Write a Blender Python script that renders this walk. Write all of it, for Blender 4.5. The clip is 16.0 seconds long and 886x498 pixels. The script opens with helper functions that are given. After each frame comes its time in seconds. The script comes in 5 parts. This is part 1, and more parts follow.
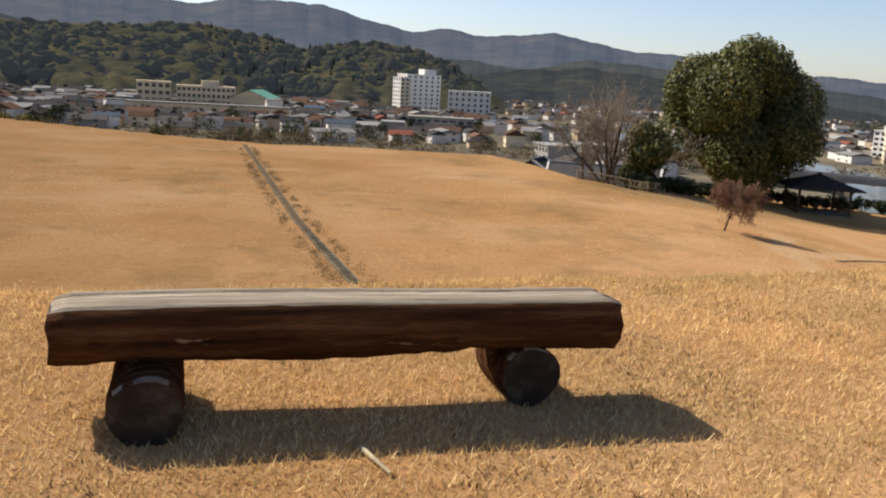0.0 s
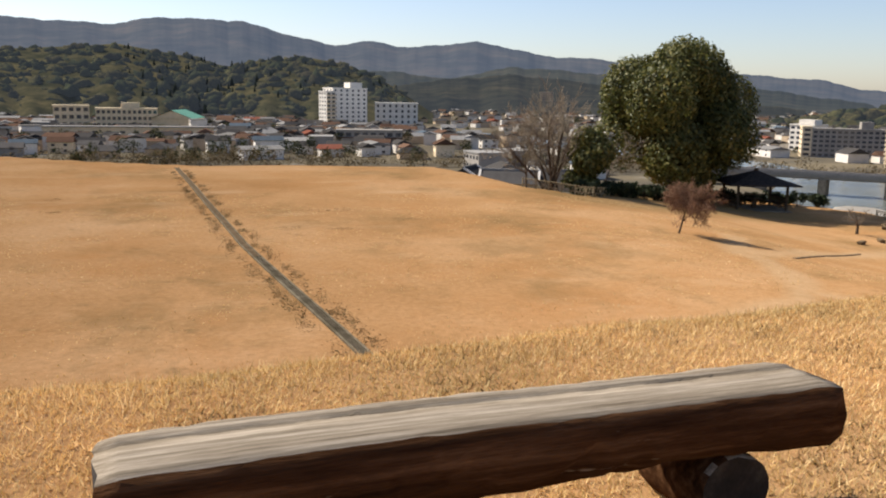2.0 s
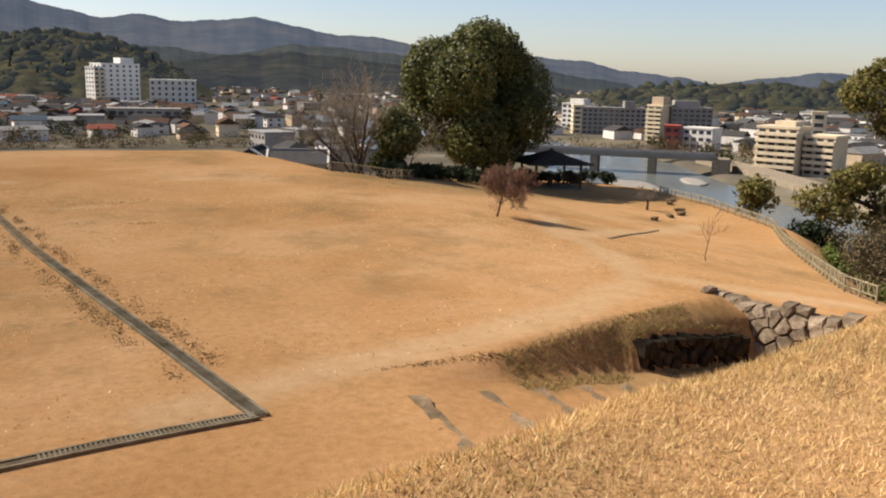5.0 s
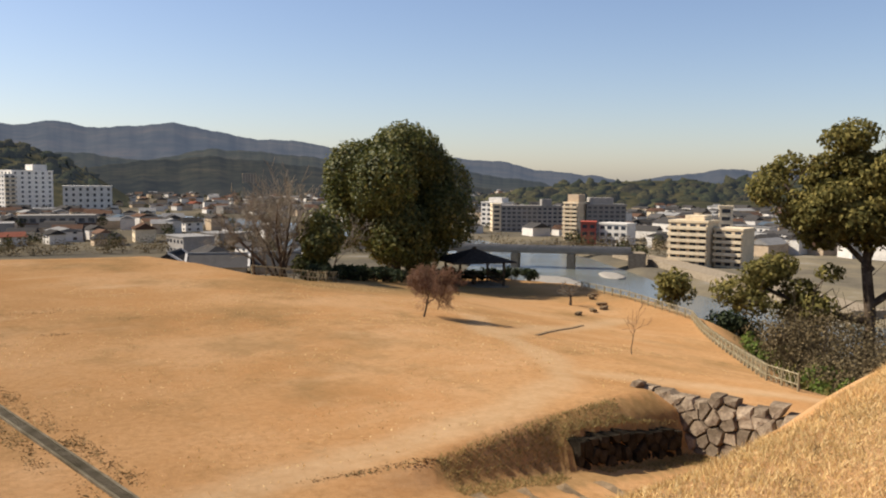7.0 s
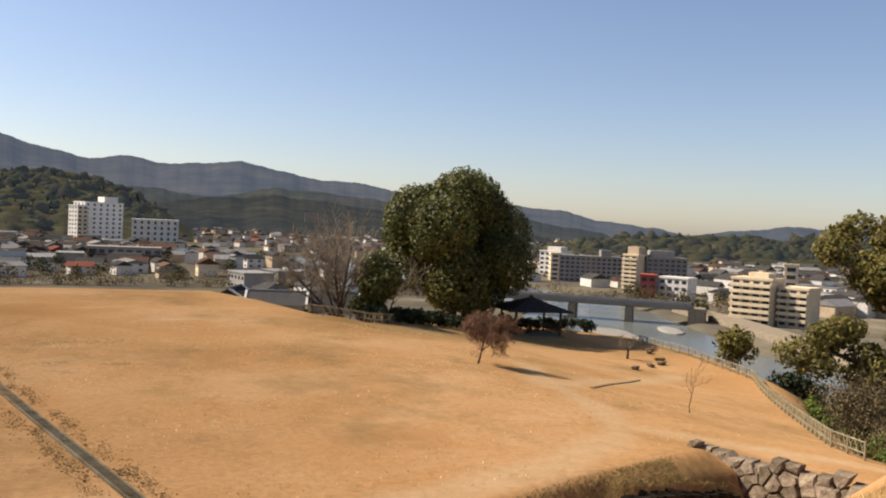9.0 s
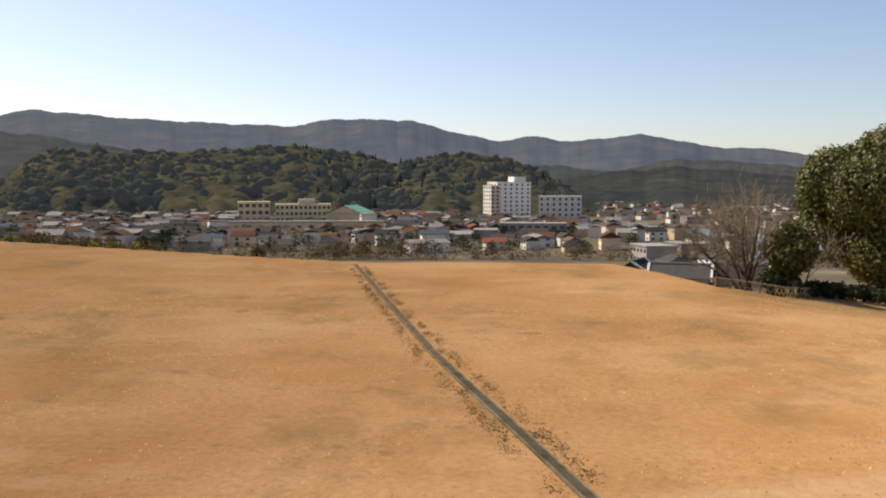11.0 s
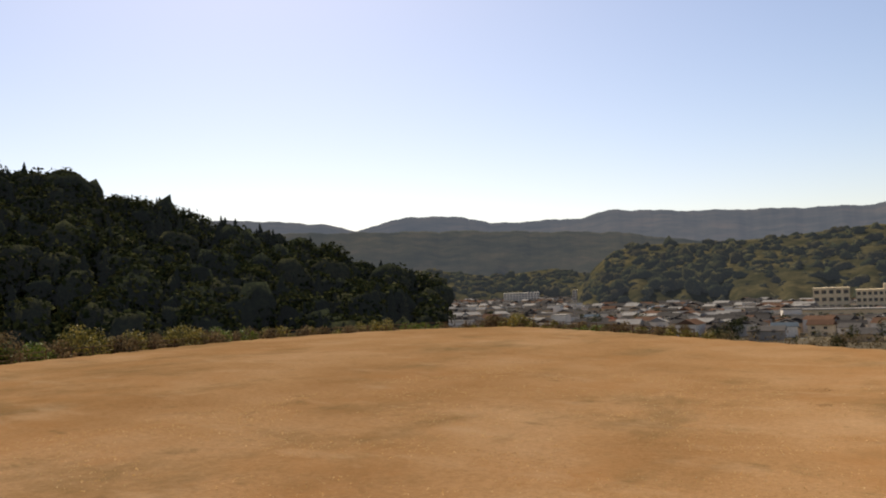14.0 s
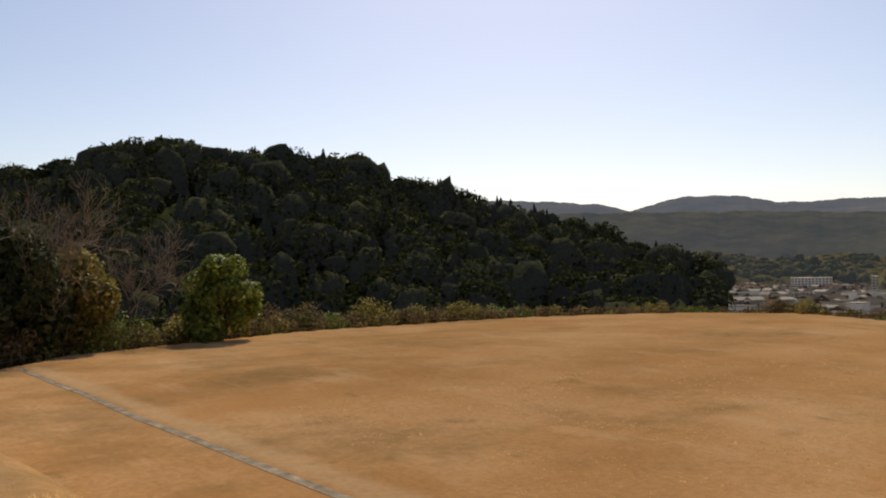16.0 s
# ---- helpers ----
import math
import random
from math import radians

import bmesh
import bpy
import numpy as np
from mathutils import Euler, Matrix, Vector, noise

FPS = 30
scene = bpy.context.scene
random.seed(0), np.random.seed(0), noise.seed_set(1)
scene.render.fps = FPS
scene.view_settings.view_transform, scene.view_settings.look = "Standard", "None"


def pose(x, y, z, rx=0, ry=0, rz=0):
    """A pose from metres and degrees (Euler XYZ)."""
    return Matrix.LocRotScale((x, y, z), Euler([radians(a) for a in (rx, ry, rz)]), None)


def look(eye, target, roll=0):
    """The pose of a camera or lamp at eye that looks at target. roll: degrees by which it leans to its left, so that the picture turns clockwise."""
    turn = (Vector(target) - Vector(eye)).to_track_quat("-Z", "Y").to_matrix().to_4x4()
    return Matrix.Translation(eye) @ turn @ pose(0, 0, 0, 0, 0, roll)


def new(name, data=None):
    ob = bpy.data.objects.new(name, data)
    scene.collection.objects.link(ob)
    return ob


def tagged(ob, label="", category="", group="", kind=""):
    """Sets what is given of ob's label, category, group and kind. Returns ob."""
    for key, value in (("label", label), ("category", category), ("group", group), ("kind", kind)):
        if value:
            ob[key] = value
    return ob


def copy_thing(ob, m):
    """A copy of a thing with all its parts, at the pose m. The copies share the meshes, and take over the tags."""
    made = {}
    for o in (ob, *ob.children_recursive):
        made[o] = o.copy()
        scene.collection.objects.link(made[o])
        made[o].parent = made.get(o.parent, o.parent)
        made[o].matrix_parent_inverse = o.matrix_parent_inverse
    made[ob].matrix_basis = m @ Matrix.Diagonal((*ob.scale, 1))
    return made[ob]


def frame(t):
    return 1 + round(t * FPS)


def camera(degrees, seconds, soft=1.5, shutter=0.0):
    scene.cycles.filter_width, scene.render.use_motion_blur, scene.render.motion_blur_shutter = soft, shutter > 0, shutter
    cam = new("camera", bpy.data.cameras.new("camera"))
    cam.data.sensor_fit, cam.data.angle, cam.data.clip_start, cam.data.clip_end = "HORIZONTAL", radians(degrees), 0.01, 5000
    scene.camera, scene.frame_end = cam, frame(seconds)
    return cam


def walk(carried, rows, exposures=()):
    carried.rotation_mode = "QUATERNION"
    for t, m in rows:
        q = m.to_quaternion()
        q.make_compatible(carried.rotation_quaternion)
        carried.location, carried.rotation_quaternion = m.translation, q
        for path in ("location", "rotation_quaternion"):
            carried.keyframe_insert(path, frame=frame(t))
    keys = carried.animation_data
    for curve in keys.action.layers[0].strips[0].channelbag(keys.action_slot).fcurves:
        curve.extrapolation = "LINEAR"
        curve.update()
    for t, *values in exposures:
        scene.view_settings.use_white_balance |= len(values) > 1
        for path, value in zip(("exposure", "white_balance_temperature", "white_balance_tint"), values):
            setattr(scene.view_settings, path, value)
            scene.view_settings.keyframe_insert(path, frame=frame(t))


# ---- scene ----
cam = camera(54.0, 16.0, soft=2.0)
PATH = [
    (0, (1.889, -2.160, 1.475), (2.105, -0.208, 1.098), 3.2),
    (0.5, (1.723, -1.871, 1.468), (1.928, 0.082, 1.088), 2.4),
    (1, (1.520, -1.591, 1.476), (1.902, 0.333, 1.085), 3.0),
    (1.5, (1.378, -1.207, 1.462), (1.718, 0.724, 1.068), 4.1),
    (2, (1.208, -0.951, 1.502), (1.574, 0.984, 1.154), 0.9),
    (2.5, (1.067, -0.502, 1.504), (1.488, 1.418, 1.136), 2.0),
    (3, (0.805, 0.190, 1.520), (1.201, 2.101, 1.097), 2.3),
    (3.5, (0.655, 0.380, 1.538), (1.230, 2.241, 1.082), 2.1),
    (6, (0.381, 1.059, 1.651), (1.227, 2.846, 1.354), 0.8),
    (6.5, (0.379, 1.058, 1.649), (1.223, 2.855, 1.406), 0.7),
    (7, (0.380, 1.061, 1.647), (1.372, 2.790, 1.489), 0.5),
    (7.5, (0.376, 1.064, 1.645), (1.496, 2.721, 1.587), 0.9),
    (8, (0.377, 1.066, 1.646), (1.487, 2.729, 1.597), 1.0),
    (10.5, (0.361, 1.121, 1.658), (0.551, 3.108, 1.527), 1.7),
    (11, (0.350, 1.096, 1.658), (0.349, 3.091, 1.517), 0.1),
    (11.5, (0.340, 1.070, 1.656), (0.151, 3.057, 1.522), 1.6),
    (12, (0.331, 1.046, 1.656), (-0.091, 3.001, 1.619), 0.8),
    (12.5, (0.321, 1.021, 1.657), (-0.306, 2.919, 1.677), 0.7),
    (13, (0.310, 0.996, 1.657), (-0.498, 2.825, 1.687), -0.3),
    (13.5, (0.300, 0.969, 1.657), (-0.693, 2.704, 1.724), -2.1),
    (14, (0.287, 0.943, 1.657), (-0.893, 2.555, 1.743), -2.1),
    (14.5, (0.279, 0.919, 1.657), (-1.073, 2.389, 1.740), -2.5),
    (15, (0.271, 0.897, 1.657), (-1.192, 2.258, 1.735), -2.5),
    (15.5, (0.264, 0.876, 1.656), (-1.277, 2.149, 1.722), -1.9),
    (16, (0.259, 0.857, 1.656), (-1.360, 2.030, 1.712), -0.9),
]
walk(cam, [(t, look(eye, target, roll)) for t, eye, target, roll in PATH],
     [(0, 0.8, 6450, 10), (1.5, 0.9, 6500, 10), (3, 0.78, 6600, 10), (3.5, 0.78, 6600, 10), (8, 0.7, 6700, 10), (11, 0.78, 7000, 12), (12.5, 0.72, 7100, 11.5), (16, 0.55, 7600, 10)])

# ---- light ----
SUN_AZ, SUN_EL = -49.0, 42.5        # degrees from +y towards +x; above the horizon
world = bpy.data.worlds.new("sky")
scene.world = world
world.use_nodes = True
wn = world.node_tree.nodes
sky = wn.new("ShaderNodeTexSky")
sky.sky_type = 'NISHITA'
sky.sun_disc = False
sky.sun_elevation = radians(SUN_EL)
sky.sun_rotation = radians(SUN_AZ)
sky.altitude = 100
sky.air_density = 1.0
sky.dust_density = 0.7
sky.ozone_density = 2.2
balance = wn.new("ShaderNodeMix")
balance.data_type, balance.blend_type = 'RGBA', 'MULTIPLY'
balance.inputs[0].default_value = 1.0
balance.inputs[7].default_value = (1.10, 1.05, 1.13, 1)
world.node_tree.links.new(sky.outputs[0], balance.inputs[6])
world.node_tree.links.new(balance.outputs[2], wn["Background"].inputs[0])
wn["Background"].inputs[1].default_value = 0.072
sun_data = bpy.data.lights.new("sun", 'SUN')
sun_data.energy = 5.0
sun_data.angle = radians(0.6)
sun_data.color = (1.0, 0.93, 0.82)
sun = new("sun", sun_data)
sun.matrix_world = look((0, 0, 60), (0 - 60 * math.sin(radians(SUN_AZ)), -60 * math.cos(radians(SUN_AZ)), 60 - 60 * math.tan(radians(SUN_EL))))

RNG = np.random.default_rng(7)


# ---- materials ----
def material(name, rough=0.9, metal=0.0):
    m = bpy.data.materials.new(name)
    m.use_nodes = True
    b = m.node_tree.nodes["Principled BSDF"]
    b.inputs["Roughness"].default_value = rough
    b.inputs["Metallic"].default_value = metal
    b.inputs["Specular IOR Level"].default_value = 0.25 if rough < 0.95 else 0.0
    return m, m.node_tree, b


def noise_fac(nt, scale, detail=5, coord="Object", rough=0.6, stretch=None):
    tc = nt.nodes.new("ShaderNodeTexCoord")
    n = nt.nodes.new("ShaderNodeTexNoise")
    n.inputs["Scale"].default_value = scale
    n.inputs["Detail"].default_value = detail
    n.inputs["Roughness"].default_value = rough
    out = tc.outputs[coord]
    if stretch:
        mp = nt.nodes.new("ShaderNodeMapping")
        mp.inputs["Scale"].default_value = stretch
        nt.links.new(out, mp.inputs[0])
        out = mp.outputs[0]
    nt.links.new(out, n.inputs["Vector"])
    return n.outputs["Fac"]


def ramp(nt, fac, stops):
    r = nt.nodes.new("ShaderNodeValToRGB")
    while len(r.color_ramp.elements) < len(stops):
        r.color_ramp.elements.new(0.5)
    for e, (p, c) in zip(r.color_ramp.elements, stops):
        e.position, e.color = p, (*c, 1)
    nt.links.new(fac, r.inputs[0])
    return r.outputs[0]


def mix(nt, fac, a, b, kind='MIX'):
    m = nt.nodes.new("ShaderNodeMix")
    m.data_type, m.blend_type = 'RGBA', kind
    for sock, v in ((m.inputs[0], fac), (m.inputs[6], a), (m.inputs[7], b)):
        if hasattr(v, "links") or hasattr(v, "is_linked"):
            nt.links.new(v, sock)
        elif isinstance(v, (int, float)):
            sock.default_value = v
        else:
            sock.default_value = (*v, 1)
    return m.outputs[2]


def bump(nt, b, fac, strength=0.4, dist=0.02):
    n = nt.nodes.new("ShaderNodeBump")
    n.inputs["Strength"].default_value = strength
    n.inputs["Distance"].default_value = dist
    nt.links.new(fac, n.inputs["Height"])
    nt.links.new(n.outputs[0], b.inputs["Normal"])


def mottled(name, dark, mid, light, scale=4.0, fine=40.0, rough=0.9, metal=0.0, bumpy=0.3, dist=0.01, vary=0.0, coord="Object", stretch=None):
    """Colour at two scales with relief; vary: how far objects differ from one another."""
    m, nt, b = material(name, rough, metal)
    col = ramp(nt, noise_fac(nt, scale, 4, coord, stretch=stretch), ((0.3, dark), (0.5, mid), (0.72, light)))
    f = noise_fac(nt, fine, 4, coord, stretch=stretch)
    col = mix(nt, 0.5, col, ramp(nt, f, ((0.3, (0.55, 0.55, 0.55)), (0.7, (1.35, 1.35, 1.35)))), 'MULTIPLY')
    if vary:
        info = nt.nodes.new("ShaderNodeObjectInfo")
        v = ramp(nt, info.outputs["Random"], ((0.0, (1 - vary,) * 3), (1.0, (1 + vary,) * 3)))
        col = mix(nt, 1.0, col, v, 'MULTIPLY')
    nt.links.new(col, b.inputs["Base Color"])
    if bumpy:
        bump(nt, b, f, bumpy, dist)
    return m


def ground_material():
    m, nt, b = material("dry_lawn", 0.95)
    b.inputs["Specular IOR Level"].default_value = 0.0
    b.inputs["Diffuse Roughness"].default_value = 0.7
    lawn = ramp(nt, noise_fac(nt, 0.11, 6), ((0.3, (0.355, 0.187, 0.075)), (0.5, (0.435, 0.243, 0.106)), (0.7, (0.50, 0.30, 0.148))))
    tuft = noise_fac(nt, 5.0, 8, rough=0.75)
    lawn = mix(nt, 0.8, lawn, ramp(nt, tuft, ((0.3, (0.72, 0.70, 0.66)), (0.52, (1.0, 1.0, 1.0)), (0.7, (1.2, 1.22, 1.25)))), 'MULTIPLY')
    blotch = ramp(nt, noise_fac(nt, 0.13, 9, rough=0.75, stretch=(1.0, 0.7, 1.0)), ((0.5, (0, 0, 0)), (0.66, (1, 1, 1))))
    lawn = mix(nt, mix(nt, 0.75, (0, 0, 0), blotch), lawn, (0.20, 0.128, 0.054))
    rust = ramp(nt, noise_fac(nt, 0.16, 7, rough=0.7, stretch=(1.0, 0.8, 1.0)), ((0.5, (0, 0, 0)), (0.68, (1, 1, 1))))
    lawn = mix(nt, mix(nt, 0.6, (0, 0, 0), rust), lawn, (0.40, 0.195, 0.072))
    spots = ramp(nt, noise_fac(nt, 0.55, 8, rough=0.72, stretch=(0.8, 1.0, 1.0)), ((0.60, (0, 0, 0)), (0.70, (1, 1, 1))))
    lawn = mix(nt, mix(nt, 0.55, (0, 0, 0), spots), lawn, (0.15, 0.108, 0.048))
    bleach = ramp(nt, noise_fac(nt, 0.3, 7, rough=0.7, stretch=(0.6, 1.3, 1.0)), ((0.55, (0, 0, 0)), (0.72, (1, 1, 1))))
    lawn = mix(nt, mix(nt, 0.5, (0, 0, 0), bleach), lawn, (0.53, 0.345, 0.185))
    fine = noise_fac(nt, 60.0, 4, rough=0.8)
    lawn = mix(nt, 0.6, lawn, ramp(nt, fine, ((0.3, (0.6, 0.6, 0.6)), (0.7, (1.4, 1.4, 1.4)))), 'MULTIPLY')
    at = nt.nodes.new("ShaderNodeAttribute")
    at.attribute_name = "mask"
    sep = nt.nodes.new("ShaderNodeSeparateColor")
    nt.links.new(at.outputs["Color"], sep.inputs[0])
    worn = ramp(nt, noise_fac(nt, 2.5, 6), ((0.3, (0.42, 0.272, 0.142)), (0.7, (0.51, 0.355, 0.20))))
    # weeds colour; it also darkens the ground where tree shade is painted
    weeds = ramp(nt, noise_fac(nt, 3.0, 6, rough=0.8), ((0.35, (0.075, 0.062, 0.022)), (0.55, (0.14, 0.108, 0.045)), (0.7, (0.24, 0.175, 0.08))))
    valley = ramp(nt, noise_fac(nt, 0.02, 8, rough=0.75), ((0.3, (0.075, 0.065, 0.045)), (0.45, (0.13, 0.11, 0.08)), (0.58, (0.19, 0.155, 0.10)), (0.7, (0.26, 0.24, 0.21))))
    col = mix(nt, sep.outputs[0], lawn, worn)
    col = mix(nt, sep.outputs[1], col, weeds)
    col = mix(nt, sep.outputs[2], col, valley)
    nt.links.new(col, b.inputs["Base Color"])
    bump(nt, b, tuft, 0.5, 0.05)
    return m


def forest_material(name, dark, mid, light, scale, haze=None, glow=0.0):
    """Woods seen from far; haze: glow put into the woods for the air's light before a distant range."""
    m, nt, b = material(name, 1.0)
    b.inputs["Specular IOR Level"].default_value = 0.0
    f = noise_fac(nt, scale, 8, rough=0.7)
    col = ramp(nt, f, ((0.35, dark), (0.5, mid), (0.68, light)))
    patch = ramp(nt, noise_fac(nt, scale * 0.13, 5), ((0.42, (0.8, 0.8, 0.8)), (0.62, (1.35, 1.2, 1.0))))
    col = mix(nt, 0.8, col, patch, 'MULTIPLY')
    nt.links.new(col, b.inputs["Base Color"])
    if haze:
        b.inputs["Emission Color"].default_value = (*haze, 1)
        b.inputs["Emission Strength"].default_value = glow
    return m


M_GROUND = ground_material()
M_BENCH_TOP = mottled("weathered_wood", (0.111, 0.0862, 0.0607), (0.221, 0.181, 0.135), (0.343, 0.29, 0.226), 3.0, 30.0, 0.96, bumpy=0.5, dist=0.006, stretch=(0.6, 14, 14))


def bark_material():
    """Brown weathered bark with bare pale patches where it has flaked off."""
    m, nt, b = material("brown_log", 0.96)
    grain = noise_fac(nt, 2.5, 5, stretch=(0.5, 8, 8))
    col = ramp(nt, grain, ((0.3, (0.022, 0.011, 0.006)), (0.5, (0.06, 0.028, 0.013)), (0.72, (0.13, 0.068, 0.034))))
    fine = noise_fac(nt, 24.0, 5, stretch=(0.5, 8, 8))
    col = mix(nt, 0.5, col, ramp(nt, fine, ((0.3, (0.5, 0.5, 0.5)), (0.7, (1.4, 1.4, 1.4)))), 'MULTIPLY')
    bare = ramp(nt, noise_fac(nt, 2.2, 6, rough=0.65, stretch=(1.0, 3.0, 4.5)), ((0.63, (0, 0, 0)), (0.67, (1, 1, 1))))
    col = mix(nt, bare, col, ramp(nt, fine, ((0.3, (0.10, 0.07, 0.045)), (0.7, (0.27, 0.20, 0.135)))))
    nt.links.new(col, b.inputs["Base Color"])
    bump(nt, b, fine, 0.7, 0.012)
    return m


M_BENCH = bark_material()
M_BENCH_END = mottled("log_end", (0.0135, 0.009, 0.0054), (0.027, 0.018, 0.0113), (0.072, 0.054, 0.036), 9.0, 60.0, 0.9)
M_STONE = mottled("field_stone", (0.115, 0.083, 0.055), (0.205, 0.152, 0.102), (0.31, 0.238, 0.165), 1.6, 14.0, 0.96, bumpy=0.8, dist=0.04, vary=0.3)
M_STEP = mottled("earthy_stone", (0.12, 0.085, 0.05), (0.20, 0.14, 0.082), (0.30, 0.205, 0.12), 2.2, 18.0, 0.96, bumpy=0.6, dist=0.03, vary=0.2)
# near-black stone: the shade on the unlit wall is painted into its colour
M_SHADED_STONE = mottled("shaded_stone", (0.012, 0.0102, 0.0072), (0.027, 0.0216, 0.0156), (0.051, 0.042, 0.03), 2.0, 20.0, 0.96, bumpy=0.6, dist=0.03, vary=0.25)
M_STEEL = mottled("galvanised_steel", (0.075, 0.0615, 0.039), (0.128, 0.105, 0.0713), (0.188, 0.158, 0.112), 2.0, 50.0, 0.96)
M_CONC = mottled("concrete", (0.18, 0.139, 0.0938), (0.255, 0.203, 0.143), (0.323, 0.27, 0.195), 1.5, 20.0, 0.96)
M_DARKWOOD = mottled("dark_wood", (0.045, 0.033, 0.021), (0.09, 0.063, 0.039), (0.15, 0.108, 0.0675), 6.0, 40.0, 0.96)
M_BAMBOO = mottled("old_bamboo", (0.18, 0.143, 0.075), (0.285, 0.232, 0.135), (0.375, 0.315, 0.195), 3.0, 30.0, 0.7)
M_BARK = mottled("bark", (0.045, 0.032, 0.022), (0.09, 0.065, 0.045), (0.16, 0.125, 0.09), 3.0, 25.0, 0.95, bumpy=0.6, dist=0.03)
M_TWIG = mottled("twigs", (0.12, 0.096, 0.072), (0.192, 0.16, 0.12), (0.272, 0.228, 0.176), 1.0, 10.0, 0.95, bumpy=0)
M_REDTWIG = mottled("reddish_twigs", (0.136, 0.0765, 0.051), (0.204, 0.119, 0.0765), (0.272, 0.17, 0.111), 1.0, 10.0, 0.95, bumpy=0)


def leaf_material(name, dark, mid, light, gloss=0.45, thin=0.25):
    m, nt, b = material(name, gloss)
    g = nt.nodes.new("ShaderNodeNewGeometry")
    col = ramp(nt, g.outputs["Random Per Island"], ((0.0, dark), (0.55, mid), (1.0, light)))
    big = ramp(nt, noise_fac(nt, 0.5, 4), ((0.35, (0.75, 0.78, 0.7)), (0.65, (1.25, 1.2, 1.1))))
    col = mix(nt, 0.8, col, big, 'MULTIPLY')
    nt.links.new(col, b.inputs["Base Color"])
    tr = nt.nodes.new("ShaderNodeBsdfTranslucent")
    nt.links.new(col, tr.inputs[0])
    mx = nt.nodes.new("ShaderNodeMixShader")
    mx.inputs[0].default_value = thin
    nt.links.new(b.outputs[0], mx.inputs[1])
    nt.links.new(tr.outputs[0], mx.inputs[2])
    nt.links.new(mx.outputs[0], nt.nodes["Material Output"].inputs[0])
    return m


M_LEAF = leaf_material("camphor_leaves", (0.0438, 0.0534, 0.0136), (0.0968, 0.102, 0.0272), (0.185, 0.161, 0.0486), 0.6, 0.3)
M_CANOPY_DARK = leaf_material("far_dark_canopy", (0.024, 0.03, 0.014), (0.046, 0.052, 0.024), (0.085, 0.082, 0.04), 1.0, 0.1)
M_LEAF_OLIVE = leaf_material("olive_leaves", (0.066, 0.062, 0.016), (0.14, 0.12, 0.033), (0.25, 0.20, 0.062), 0.85, 0.3)
M_LEAF_BRIGHT = leaf_material("bright_leaves", (0.051, 0.0765, 0.0102), (0.102, 0.136, 0.0213), (0.17, 0.196, 0.0425), 0.75)
M_LEAF_DARK = leaf_material("dark_leaves", (0.014, 0.022, 0.009), (0.028, 0.038, 0.015), (0.05, 0.06, 0.024), 0.8)
M_LEAF_DRY = leaf_material("dry_leaves", (0.08, 0.0576, 0.032), (0.14, 0.104, 0.06), (0.208, 0.16, 0.096), 1.0)
M_WOODLEAF = leaf_material("dark_wood_leaves", (0.015, 0.0195, 0.009), (0.0285, 0.0345, 0.015), (0.06, 0.0615, 0.027), 1.0, 0.12)
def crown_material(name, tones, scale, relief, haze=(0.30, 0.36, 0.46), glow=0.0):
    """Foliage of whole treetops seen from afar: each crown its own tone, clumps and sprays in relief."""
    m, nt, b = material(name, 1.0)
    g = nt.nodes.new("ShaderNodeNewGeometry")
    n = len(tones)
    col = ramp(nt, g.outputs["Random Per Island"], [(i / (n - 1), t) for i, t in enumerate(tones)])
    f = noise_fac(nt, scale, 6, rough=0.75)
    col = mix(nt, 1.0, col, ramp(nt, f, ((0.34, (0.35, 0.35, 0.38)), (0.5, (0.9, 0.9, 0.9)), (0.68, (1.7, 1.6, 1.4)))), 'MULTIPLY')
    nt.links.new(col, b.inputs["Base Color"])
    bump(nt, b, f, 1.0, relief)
    # distance haze, added as a faint bluish glow of the crowns themselves
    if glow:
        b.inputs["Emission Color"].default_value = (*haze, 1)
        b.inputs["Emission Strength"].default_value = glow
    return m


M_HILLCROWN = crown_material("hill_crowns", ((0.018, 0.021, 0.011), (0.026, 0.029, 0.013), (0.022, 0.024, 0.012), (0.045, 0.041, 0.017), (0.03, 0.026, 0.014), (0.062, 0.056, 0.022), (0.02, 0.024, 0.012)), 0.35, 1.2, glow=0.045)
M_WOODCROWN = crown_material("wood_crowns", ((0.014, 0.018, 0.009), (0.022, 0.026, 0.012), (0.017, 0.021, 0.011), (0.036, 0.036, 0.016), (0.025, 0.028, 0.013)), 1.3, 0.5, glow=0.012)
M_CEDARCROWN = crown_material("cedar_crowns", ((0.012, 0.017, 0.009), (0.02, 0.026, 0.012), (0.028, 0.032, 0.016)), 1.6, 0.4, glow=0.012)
M_STRAW = leaf_material("dry_grass", (0.461, 0.295, 0.115), (0.629, 0.44, 0.209), (0.819, 0.629, 0.357), 1.0, 0.3)


# ---- mesh helpers ----
def mesh_object(name, verts, faces, mat, parent=None, label="", smooth=False):
    me = bpy.data.meshes.new(name)
    me.from_pydata(verts, [], faces)
    me.materials.append(mat)
    if smooth:
        me.shade_smooth()
    ob = new(name, me)
    if parent:
        ob.parent = parent
    if label:
        tagged(ob, label)
    return ob


def part(name, bm, mat, parent=None, label="", smooth=False):
    """Links a bmesh as one mesh object under a thing or a part."""
    me = bpy.data.meshes.new(name)
    bm.to_mesh(me)
    bm.free()
    me.materials.append(mat)
    if smooth:
        me.shade_smooth()
    ob = new(name, me)
    if parent:
        ob.parent = parent
    if label:
        tagged(ob, label)
    return ob


